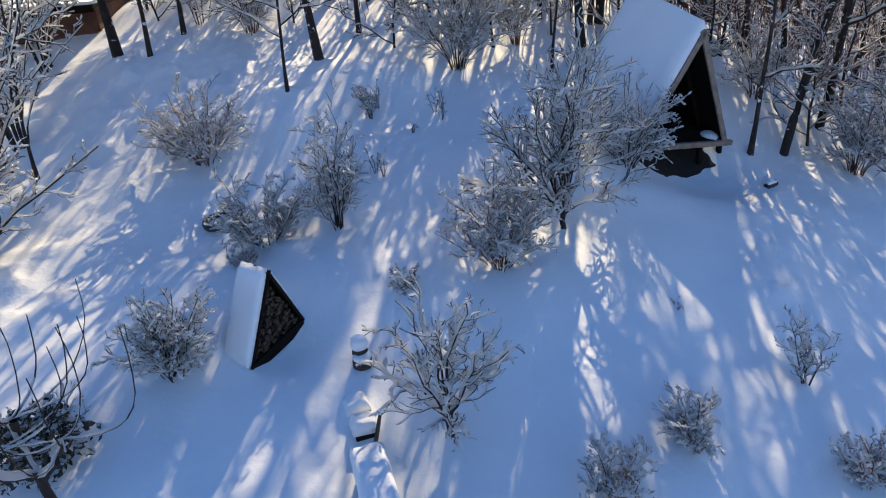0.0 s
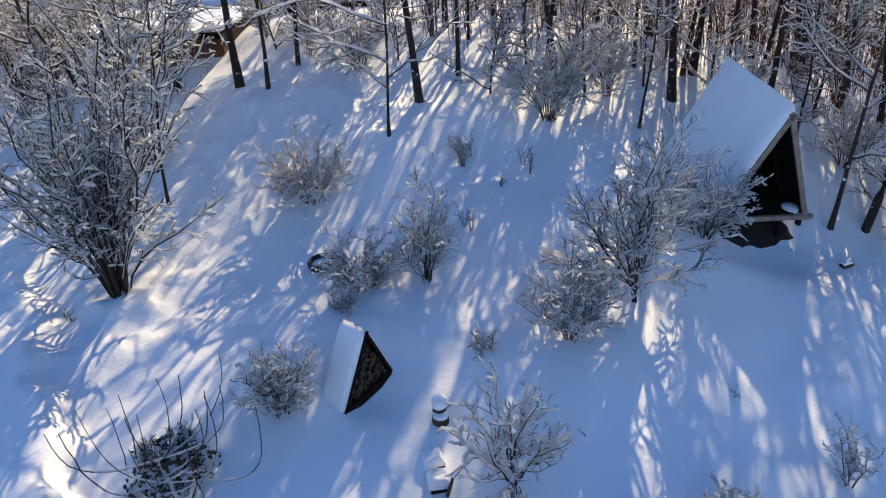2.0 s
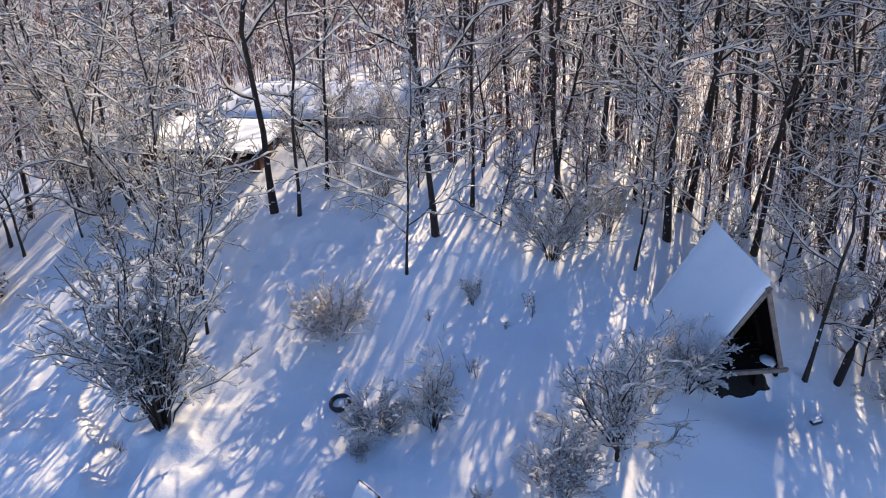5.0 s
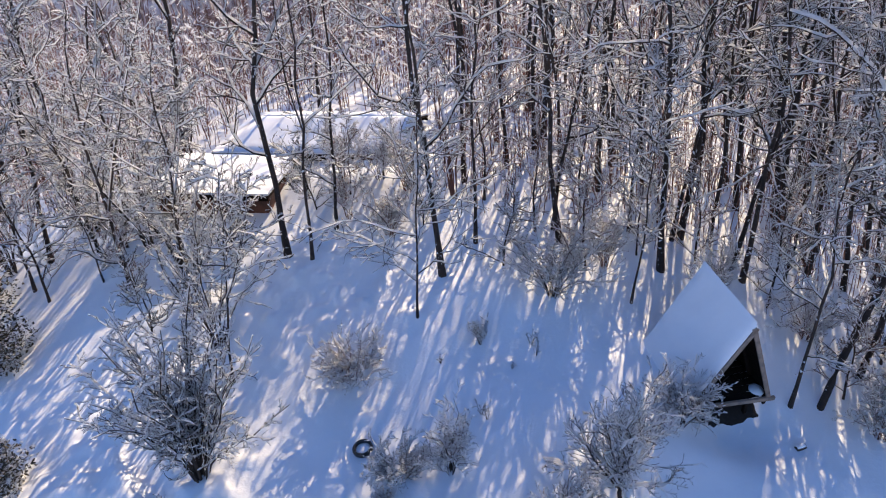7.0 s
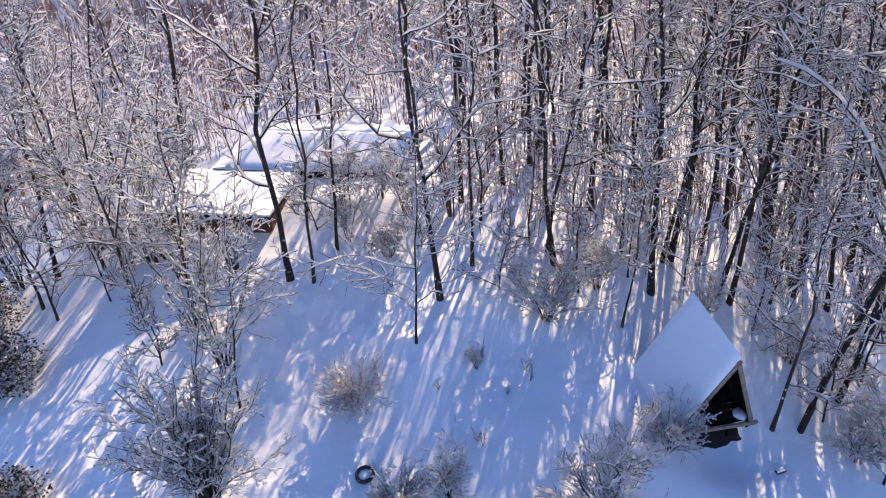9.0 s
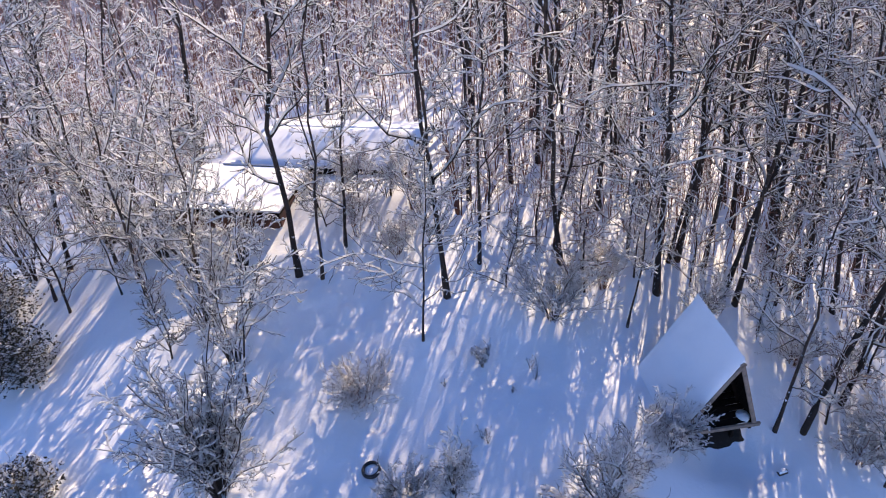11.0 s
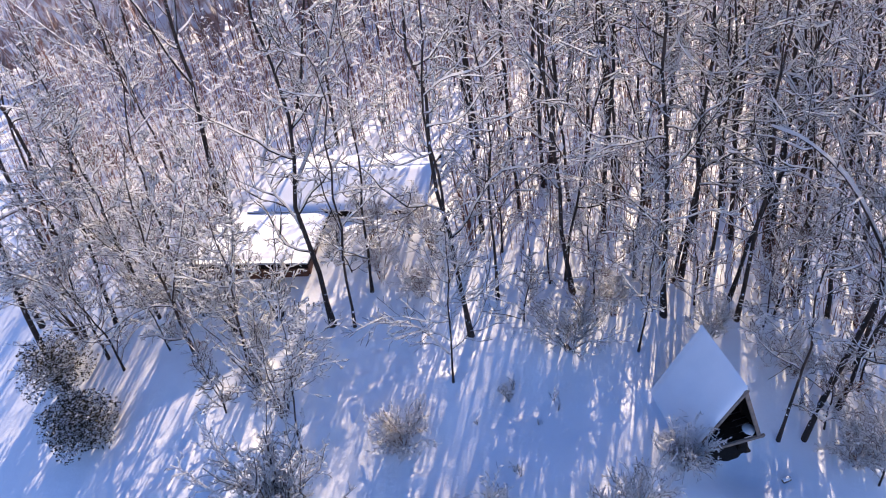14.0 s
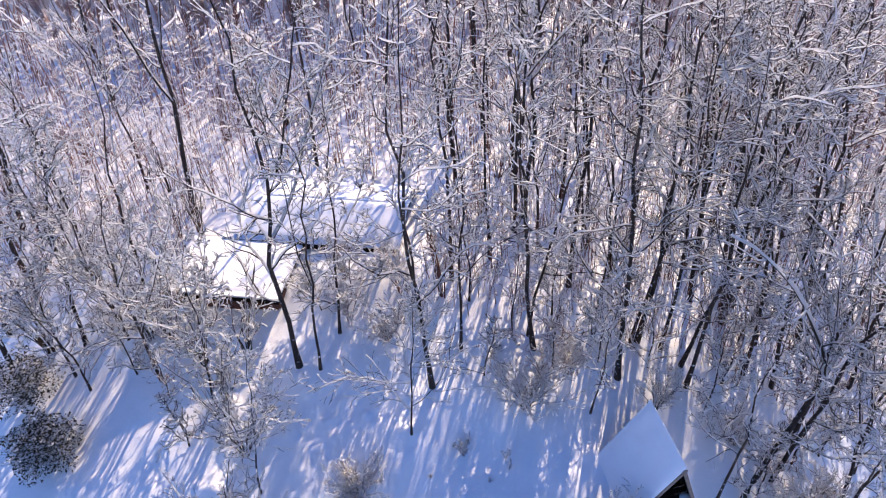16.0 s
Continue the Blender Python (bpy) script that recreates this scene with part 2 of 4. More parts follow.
def branches(rng, P, R, count, low, high, angle, length, nodes, lift, wobble, ratio, taper=0.25, thin=0.006):
    """Side branches of polylines: count on each, between the shares low and high of its length, leaving at angle degrees."""
    B, N, _ = P.shape
    s = low + (high - low) * (np.arange(count)[None] + rng.uniform(0, 1, (B, count))) / count
    f = s * (N - 1)
    i = np.minimum(f.astype(int), N - 2)
    w = f - i
    b = np.arange(B)[:, None]
    at = P[b, i] * (1 - w[..., None]) + P[b, i + 1] * w[..., None]
    r0 = (R[b, i] * (1 - w) + R[b, i + 1] * w) * ratio
    t = unit(P[b, i + 1] - P[b, i])
    ref = unit(rng.normal(size=t.shape))
    side = unit(ref - t * (ref * t).sum(-1, keepdims=True))
    a = np.radians(angle) * rng.uniform(0.75, 1.25, s.shape)[..., None]
    d = unit(t * np.cos(a) + side * np.sin(a))
    total = np.linalg.norm(np.diff(P, axis=1), axis=-1).sum(1)[:, None]
    L = length(s, total) * rng.uniform(0.65, 1.2, s.shape)
    d, at, L, r0 = d.reshape(-1, 3), at.reshape(-1, 3), L.reshape(-1), r0.reshape(-1)
    out, step = [at], (L / (nodes - 1))[:, None]
    for k in range(nodes - 1):
        at = at + d * step
        out.append(at)
        d = unit(d + rng.normal(size=d.shape) * wobble + np.array([0, 0, lift]))
    Q = np.stack(out, 1)
    return Q, np.maximum(r0[:, None] * np.linspace(1, taper, nodes)[None], thin)


def merge(pieces):
    verts, faces, start = [], [], 0
    for V, F in pieces:
        verts.append(V)
        faces.append(F + start)
        start += len(V)
    return np.concatenate(verts), np.concatenate(faces)


def make_tree(seed, tall, radius, lean=(0, 0), bare=0.35, limbs=14, spread=0.27, angle=55, twigs=6, fine=4, snow=1.0, twig_mat=None, forks=0, name="tree", gaps=0.55):
    """A bare tree at the origin: trunk, crown of limbs and twigs, and the snow that lies on them."""
    rng = np.random.RandomState(seed)
    n = 12
    h = np.linspace(0, 1, n)
    sway = np.cumsum(rng.normal(size=(n, 2)) * 0.02 * tall, 0) * h[:, None]
    trunk = np.stack([lean[0] * h + sway[:, 0], lean[1] * h + sway[:, 1], h * tall - 0.15], 1)[None]
    tr = (radius * (1 - 0.86 * h ** 0.9) * (1 + 0.5 * np.exp(-h * 28)))[None]
    stems, sr = trunk, tr
    if forks:
        fp, fr = branches(rng, trunk, tr, forks, 0.28, 0.6, 24, lambda s, t: (1.02 - s) * t, n, 0.06, 0.06, 0.72, 0.15)
        stems, sr = np.concatenate([trunk, fp]), np.concatenate([tr, fr])
    l1, r1 = branches(rng, stems, sr, limbs, bare, 0.99, angle, lambda s, t: spread * t * (1.25 - s) * (0.65 + 0.8 * rng.uniform(size=s.shape)), 9, 0.06, 0.22, 0.62, 0.28, 0.012)
    l2, r2 = branches(rng, l1, r1, twigs, 0.12, 0.96, 50, lambda s, t: 0.42 * t * (1.2 - 0.75 * s), 5, 0.05, 0.2, 0.75, 0.35, 0.009)
    l3, r3 = branches(rng, l2, r2, fine, 0.15, 0.95, 44, lambda s, t: 0.46 * t * (1.1 - 0.5 * s), 3, 0.08, 0.2, 0.75, 0.4, 0.0075)
    root = new(name)
    V, F = tubes(stems, sr, 8)
    link("trunk", V, F, BARK, root, smooth=True)
    V, F = merge([tubes(l1, r1, 4), tubes(l2, r2, 3), tubes(l3, r3, 3)])
    crown = link("crown", V, F, twig_mat or TWIG, root, smooth=True)
    pieces = [snow_on(rng, l1, r1, 0.012 * snow, 0.046 * snow, False, 0.12, 4), snow_on(rng, l2, r2, 0.009 * snow, 0.034 * snow, False, 0.2, 3), snow_on(rng, l3, r3, 0.008 * snow, 0.027 * snow, False, gaps * 0.6, 3)]
    if forks:
        pieces.append(snow_on(rng, fp, fr, 0.02 * snow, 0.07 * snow))
    V, F = merge(pieces)
    tagged(link("branch_snow", V, F, SNOW_TWIG, crown, "white snow lying along the branches", smooth=True), kind="stuff")
    return root


def make_bush(seed, tall, wide, stems=22, twigs=5, fine=4, snow=1.0, lean=(0, 0), mat=None, thick=0.012, name="bush"):
    """A bare shrub: many stems from one foot, twigs, and snow on them."""
    rng = np.random.RandomState(seed)
    n = 7
    a = rng.uniform(0, 2 * np.pi, stems)
    out = np.sqrt(rng.uniform(0.02, 1, stems))
    top = np.stack([np.cos(a) * out * wide + lean[0], np.sin(a) * out * wide + lean[1], tall * (1.05 - 0.35 * out ** 2) * rng.uniform(0.7, 1.1, stems)], 1)
    foot = np.stack([np.cos(a) * (0.12 if wide < 1.6 else 0.07) * wide * out, np.sin(a) * (0.12 if wide < 1.6 else 0.07) * wide * out, -0.1 + 0 * a], 1)
    s = np.linspace(0, 1, n)[None, :, None]
    bend = np.stack([s ** 1.35, s ** 1.35, s ** 0.85], -1)[..., 0, :]
    P = foot[:, None] + (top - foot)[:, None] * bend + np.cumsum(rng.normal(size=(stems, n, 3)) * (0.045 if tall < 3 else 0.03) * tall, 1) * s
    R = thick * rng.uniform(0.7, 1.3, (stems, 1)) * np.linspace(1, 0.4, n)[None]
    big = tall > 3
    l2, r2 = branches(rng, P, R, twigs, 0.25, 0.95, 40, lambda s, t: (0.17 if big else 0.28) * t * (1.25 - 0.6 * s), 6, 0.08, 0.26, 0.7, 0.45, 0.008 if big else 0.0045)
    l3, r3 = branches(rng, l2, r2, fine, 0.2, 0.95, 42, lambda s, t: 0.5 * t * (1.1 - 0.5 * s), 4, 0.08, 0.32, 0.75, 0.6, 0.0065 if big else 0.004)
    root = new(name)
    V, F = tubes(P, R, 5)
    tagged(link("framework", V, F, mat or TWIG, root, smooth=True), kind="stuff")
    V, F = merge([tubes(l2, r2, 3), tubes(l3, r3, 3)])
    crown = link("crown", V, F, mat or TWIG, root, smooth=True)
    V, F = merge([snow_on(rng, P[:, 1:], R[:, 1:], 0.007 * snow, 0.018 * snow, False, 0.22, 4), snow_on(rng, l2, r2, 0.006 * snow, 0.017 * snow, False, 0.2, 4), snow_on(rng, l3, r3, 0.006 * snow, 0.016 * snow, False, 0.25, 4)])
    tagged(link("branch_snow", V, F, SNOW_TWIG, crown, "white snow lying along the twigs", smooth=True), kind="stuff")
    return root


def put(ob, x, y, turn=0.0, size=1.0, sink=0.0):
    ob.matrix_world = pose(x, y, height(x, y) - sink, 0, 0, turn) @ Matrix.Scale(size, 4)
    return ob


# trees that stand round the clearing: x, y, height, trunk radius, lean, bare share of the trunk, forks
WOOD_EDGE = [
    (3.30, 18.10, 16.5, 0.15, (-1.0, 0.6), 0.42, 0), (4.05, 19.80, 16.0, 0.15, (-0.2, 0.3), 0.40, 1), (3.75, 19.60, 14.5, 0.10, (0.5, 0.3), 0.45, 0),
    (-3.25, 16.45, 16.0, 0.14, (-0.7, 0.3), 0.36, 1), (0.20, 18.60, 15.5, 0.13, (-2.0, 1.4), 0.40, 1), (-8.08, 16.45, 15.0, 0.16, (0.8, -0.9), 0.34, 2),
    (-7.32, 16.45, 12.5, 0.085, (0.6, -0.3), 0.38, 1), (5.80, 18.40, 15.5, 0.13, (1.1, 0.7), 0.35, 1), (-2.45, 18.10, 13.5, 0.085, (0.3, 0.1), 0.40, 0),
    (-3.68, 14.58, 7.5, 0.06, (0.4, 0.1), 0.22, 0), (2.32, 16.60, 8.0, 0.055, (0.2, 0.0), 0.35, 0), (6.45, 14.40, 9.5, 0.09, (0.6, 0.5), 0.30, 1),
    (-7.02, 18.10, 11.0, 0.09, (0.8, -0.6), 0.25, 1), (-8.32, 12.25, 6.5, 0.06, (0.4, 0.2), 0.30, 1),
    (4.95, 19.75, 14.0, 0.11, (0.8, 0.3), 0.40, 0), (5.65, 19.20, 15.0, 0.12, (1.2, 0.3), 0.38, 0), (2.40, 19.60, 13.0, 0.08, (0.2, 0.2), 0.40, 0),
    (-13.5, 16.00, 9.5, 0.10, (0.6, -0.4), 0.16, 3), (-0.05, 19.10, 12.0, 0.09, (0.7, 0.3), 0.40, 0), (8.60, 15.80, 13.5, 0.12, (0.9, -0.4), 0.28, 2),
    (9.60, 17.40, 14.0, 0.13, (0.4, -0.3), 0.30, 2), (-10.6, 14.60, 8.5, 0.08, (0.3, 0.4), 0.22, 3),
    (10.4, 14.60, 11.0, 0.10, (0.4, 0.6), 0.22, 3), (11.0, 15.60, 12.0, 0.11, (-0.6, 0.3), 0.24, 3), (8.10, 19.60, 14.0, 0.12, (0.5, 0.2), 0.3, 2),
    (-15.6, 17.60, 9.0, 0.09, (0.4, -0.4), 0.18, 3), (-17.4, 16.20, 8.0, 0.08, (0.5, 0.2), 0.16, 3),
    (11.1, 19.20, 14.5, 0.13, (0.6, -0.2), 0.28, 2), (8.20, 23.00, 15.0, 0.13, (0.3, 0.1), 0.34, 1),
]
for i, (x, y, tall, r, lean, bare, forks) in enumerate(WOOD_EDGE):
    tree = make_tree(100 + i, tall, r * 0.64, lean, bare * 0.62, 13 if forks else 22, 0.22 if tall > 9 else 0.34, 60, 8, 3, 1.0, None, forks)
    tagged(tree, "tall bare tree with a dark trunk and snow-laden branches" if tall > 9 else "slender young bare tree with snow-laden twigs", "tree", "trees round the clearing")
    put(tree, x, y)


def bowed_tree():
    """A leaning tree whose main limb is bowed back over by a heavy load of snow."""
    rng = np.random.RandomState(91)
    x, y = 7.22, 14.5
    g = height(x, y)

    def bend(points, n):
        p = np.array(points) - np.array([x, y, g])
        t = np.linspace(0, len(p) - 1, n)
        i = np.minimum(t.astype(int), len(p) - 2)
        f = (t - i)[:, None]
        q = np.concatenate([2 * p[:1] - p[1:2], p, 2 * p[-1:] - p[-2:-1]])
        a, b, c, d = q[i], q[i + 1], q[i + 2], q[i + 3]
        return (b + 0.5 * f * (c - a + f * (2 * a - 5 * b + 4 * c - d + f * (3 * (b - c) + d - a))))[None]
    stem = bend([(x, y, g - 0.2), (7.75, 15.1, g + 1.5), (8.35, 15.7, g + 2.9), (8.92, 16.3, 2.46)], 12)
    limb = bend([(8.92, 16.3, 2.46), (8.8, 16.2, 3.9), (8.1, 16.0, 5.3), (7.1, 16.1, 6.9), (6.0, 16.4, 7.9), (5.2, 16.7, 8.2)], 14)
    leader = bend([(8.92, 16.3, 2.46), (9.5, 17.0, 4.4), (9.8, 17.6, 6.6), (10.0, 18.2, 9.0)], 14)
    sr, lr, er = np.linspace(0.10, 0.075, 12)[None], np.linspace(0.062, 0.018, 14)[None], np.linspace(0.055, 0.012, 14)[None]
    bows, br = np.concatenate([limb, leader]), np.concatenate([lr, er])
    l2, r2 = branches(rng, bows, br, 12, 0.12, 0.97, 52, lambda s, t: 0.34 * t * (1.15 - 0.7 * s), 8, 0.05, 0.2, 0.6, 0.3, 0.011)
    l3, r3 = branches(rng, l2, r2, 6, 0.15, 0.95, 46, lambda s, t: 0.4 * t * (1.1 - 0.5 * s), 4, 0.05, 0.2, 0.75, 0.4, 0.008)
    root = new("bowed_tree")
    link("trunk", *merge([tubes(stem, sr, 9), tubes(limb, lr, 7), tubes(leader, er, 7)]), BARK, root, smooth=True)
    crown = link("crown", *merge([tubes(l2, r2, 4), tubes(l3, r3, 3)]), TWIG, root, smooth=True)
    lying = [snow_on(rng, limb, lr, 0.04, 0.08, False, 0.03, 6), snow_on(rng, leader, er, 0.015, 0.05, False, 0.1, 5),
             snow_on(rng, l2, r2, 0.012, 0.045, False, 0.12, 4), snow_on(rng, l3, r3, 0.009, 0.03, False, 0.25, 3)]
    tagged(link("branch_snow", *merge(lying), SNOW_TWIG, crown, "heavy rolls of white snow along the limbs", smooth=True), kind="stuff")
    tagged(put(root, x, y), "leaning dark tree, its limb bowed over by thick snow", "tree", "trees round the clearing")


bowed_tree()

# the woods behind, from a few grown trees set down again and again
rng = np.random.RandomState(5)
STOCK = []
for k in range(10):
    tree = make_tree(300 + k, rng.uniform(13, 17), rng.uniform(0.07, 0.11), tuple(rng.uniform(-0.8, 0.8, 2)), rng.uniform(0.36, 0.52), 18 if k % 3 else 8, 0.20, 60,
                     6, 3, 1.15, TWIG_RED if k % 2 else TWIG, 0 if k % 3 else 2)
    STOCK.append(tagged(tree, "bare woodland tree with snow on every branch", "tree", "trees of the wood behind"))
BRUSH = []
for k in range(6):
    bush = make_bush(340 + k, rng.uniform(2.4, 4.2), rng.uniform(0.7, 1.2), 7, 5, 2, 1.5, (0, 0), TWIG_RED if k % 3 else TWIG, 0.03, "sapling_clump")
    BRUSH.append(tagged(bush, "clump of thin reddish-brown saplings with snow", "undergrowth", "undergrowth of the wood"))


def scatter(stock, count, area, apart, size, keep, more=()):
    """Sets copies of the stock down at random in area, at least apart metres from one another."""
    spots = list(more)
    tries = 0
    while len(spots) < count and tries < 40000:
        tries += 1
        x, y = rng.uniform(area[0], area[1]), rng.uniform(area[2], area[3])
        if keep(x, y) and all((x - a) ** 2 + (y - b) ** 2 > apart ** 2 for a, b in spots):
            spots.append((x, y))
    for i, (x, y) in enumerate(spots):
        low = 0.4 if -10 < x < -4.6 and y > 25 else 1.0       # trees behind the house cut low so the sun reaches the bank
        m = pose(x, y, height(x, y) - 0.1, -7, -2, 0) @ Matrix.Rotation(rng.uniform(0, 2 * math.pi), 4, "Z") @ Matrix.Scale(low * rng.uniform(*size), 4)
        if i < len(stock):
            stock[i].matrix_world = m
        else:
            copy_thing(stock[i % len(stock)], m).matrix_basis = m


def woods(x, y):
    house_plot = -14.2 < x < -4.4 and 15.0 < y < 26.6
    clearing = y < 20.6 and -16 < x < 7.2 or x < -10 and y < 16.5 + 0.15 * (-x - 10)
    return not house_plot and not clearing and abs(x + 2) < 9 + 0.62 * y


# some of the listed trees are added to shade the garden
scatter(STOCK, 84, (-32, 26, 15.5, 42), 1.9, (0.75, 1.15), woods,
        ((-17.5, 17.4), (-19.5, 15.6), (-21.5, 18.0), (-15.2, 18.8), (-18.2, 20.3), (13.2, 17.5), (14.5, 14.0), (12.6, 20.6), (16.0, 18.0), (7.6, 21.9), (9.3, 24.6), (10.9, 22.4),
         (1.4, 21.8), (3.1, 22.9), (5.2, 23.6), (2.2, 25.2), (0.1, 23.6), (-1.8, 22.6), (4.2, 26.4), (1.0, 27.6), (7.2, 25.6), (10.2, 27.0), (8.2, 28.6), (12.4, 24.8), (10.8, 30.4), (12.6, 28.6), (13.8, 31.8), (11.9, 34.2), (14.8, 35.0), (13.2, 37.6), (10.2, 33.0), (15.4, 29.6), (12.2, 40.0), (9.4, 36.4), (9.2, 19.4), (10.6, 20.6), (11.9, 17.0), (9.2, 22.8),
         (-0.6, 25.6), (6.4, 22.6), (4.6, 30.2), (-1.4, 28.8), (7.4, 30.6), (0.2, 32.4), (9.0, 31.6), (2.0, 24.1), (-0.9, 24.5), (-3.9, 27.4), (-2.6, 30.2), (-4.3, 29.6), (6.4, 24.6), (7.7, 22.6), (8.5, 26.4)))
scatter(BRUSH, 52, (-26, 22, 16.6, 34), 1.0, (0.6, 1.15), lambda x, y: (woods(x, y) or -4.4 < x < 9 and y > 18.6 - 0.12 * abs(x)) and (y > 18.4 or x > 8 or x < -15))



# young growth along the edge of the wood, branched almost to the ground
YOUNG = []
for k in range(4):
    tree = make_tree(380 + k, 3.4 + 0.7 * k, 0.034 + 0.004 * k, tuple(rng.uniform(-0.3, 0.3, 2)), 0.10, 20, 0.33, 56, 8, 2, 0.66, TWIG_RED if k % 2 else TWIG, 0, "young_tree")
    YOUNG.append(tagged(tree, "young bare tree with snowy branches almost to the ground", "tree", "young trees at the edge of the wood"))
YOUNG_SPOTS = ((-1.5, 17.2), (1.0, 17.6), (2.6, 18.6), (-0.6, 18.9), (-4.2, 18.6), (4.4, 18.7), (6.4, 17.6), (7.2, 18.9), (8.3, 16.3), (8.0, 15.0), (9.2, 13.4), (9.5, 16.6), (10.6, 17.2),
               (3.4, 20.4), (0.8, 20.2), (-2.4, 20.2), (-11.4, 13.6), (-12.8, 15.2), (-14.6, 16.2), (-16.4, 15.6), (-7.9, 18.9), (-6.9, 19.6))
for i, (x, y) in enumerate(YOUNG_SPOTS):
    m = pose(x, y, height(x, y) - 0.1, 0, 0, rng.uniform(0, 360)) @ Matrix.Scale(rng.uniform(0.75, 1.1), 4)
    if i < len(YOUNG):
        YOUNG[i].matrix_world = m
    else:
        copy_thing(YOUNG[i % len(YOUNG)], m).matrix_basis = m


def thicket(name, seed, count, area, tall, radius, limbs, keep, mat, snow, label):
    """Very many thin stems with a few twigs each, too many to count: one mesh for the wood, one for the snow."""
    rng = np.random.RandomState(seed)
    x, y = rng.uniform(area[0], area[1], count * 3), rng.uniform(area[2], area[3], count * 3)
    ok = [k for k in range(count * 3) if keep(x[k], y[k])][:count]
    x, y = x[ok], y[ok]
    n = len(x)
    h = rng.uniform(*tall, n)
    s = np.linspace(0, 1, 5)
    lean = (rng.normal(size=(n, 2)) * 0.08 + np.array([-0.03, 0.11])) * h[:, None]
    P = np.stack([x[:, None] + lean[:, :1] * s ** 1.4, y[:, None] + lean[:, 1:] * s ** 1.4, (lie(x, y) - 0.1)[:, None] + h[:, None] * s], -1)
    P[:, 1:, :2] += rng.normal(size=(n, 4, 2)) * 0.02 * h[:, None, None]
    R = radius * rng.uniform(0.6, 1.5, (n, 1)) * np.linspace(1, 0.3, 5)
    l2, r2 = branches(rng, P, R, limbs, 0.25, 1.0, 56, lambda s, t: 0.22 * t * (1.3 - s), 3, 0.06, 0.2, 0.6, 0.4, 0.006)
    ob = link(name, *merge([tubes(P, R, 3), tubes(l2, r2, 3)]), mat, smooth=True)
    tagged(ob, label, "woodland", kind="stuff")
    part_snow = link("branch_snow", *snow_on(rng, l2, r2, 0.012 * snow, 0.045 * snow, True, 0.45), SNOW_TWIG, ob, "snow on the thin branches")
    tagged(part_snow, kind="stuff")


def edge_of_wood(x, y):
    return woods(x, y) or -4.2 < x < 9 and y > 18.8


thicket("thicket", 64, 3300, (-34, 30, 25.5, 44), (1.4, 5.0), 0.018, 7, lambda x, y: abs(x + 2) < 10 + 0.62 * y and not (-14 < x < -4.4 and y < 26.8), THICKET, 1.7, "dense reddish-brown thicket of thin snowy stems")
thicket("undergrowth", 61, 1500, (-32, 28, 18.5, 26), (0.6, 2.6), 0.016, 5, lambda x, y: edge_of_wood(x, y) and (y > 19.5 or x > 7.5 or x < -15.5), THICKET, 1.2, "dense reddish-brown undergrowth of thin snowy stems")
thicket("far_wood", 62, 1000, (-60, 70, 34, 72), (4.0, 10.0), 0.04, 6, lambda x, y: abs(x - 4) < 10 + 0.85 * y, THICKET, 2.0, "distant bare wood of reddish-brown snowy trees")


def distant_wood(count):
    """Woods on the far slopes: fans of bare limbs, past counting."""
    rng = np.random.RandomState(63)
    x, y = rng.uniform(-150, 230, count * 3), 46 + 380 * rng.uniform(size=count * 3) ** 1.5
    ok = (np.abs(x - 4) < 12 + 0.85 * y) & ((np.sin(x * 0.021 + 1) + np.sin(y * 0.027 + x * 0.008 + 2.4) < 1.2) | (y < 190))
    x, y = x[ok][:count], y[ok][:count]
    n, k = len(x), 8
    foot = np.stack([x, y, lie(x, y) - 0.2], 1)
    a = rng.uniform(0, 2 * np.pi, (n, k))
    h = rng.uniform(5, 9, (n, 1)) * rng.uniform(0.5, 1, (n, k))
    out = h * rng.uniform(0.08, 0.42, (n, k))
    at = foot[:, None] + np.stack([0 * a, 0 * a, h * 0.25], -1)
    tip = foot[:, None] + np.stack([np.cos(a) * out, np.sin(a) * out, h], -1)
    side = np.stack([-np.sin(a + 0.8), np.cos(a + 0.8), 0 * a], -1) * 0.16
    V = np.stack([at - side, at + side, tip + side * 0.8, tip - side * 0.8], 2).reshape(-1, 3)
    ob = link("distant_wood", V, np.arange(len(V)).reshape(-1, 4), FAR_WOOD_HAZED)
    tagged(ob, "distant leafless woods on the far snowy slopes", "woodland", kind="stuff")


distant_wood(8000)

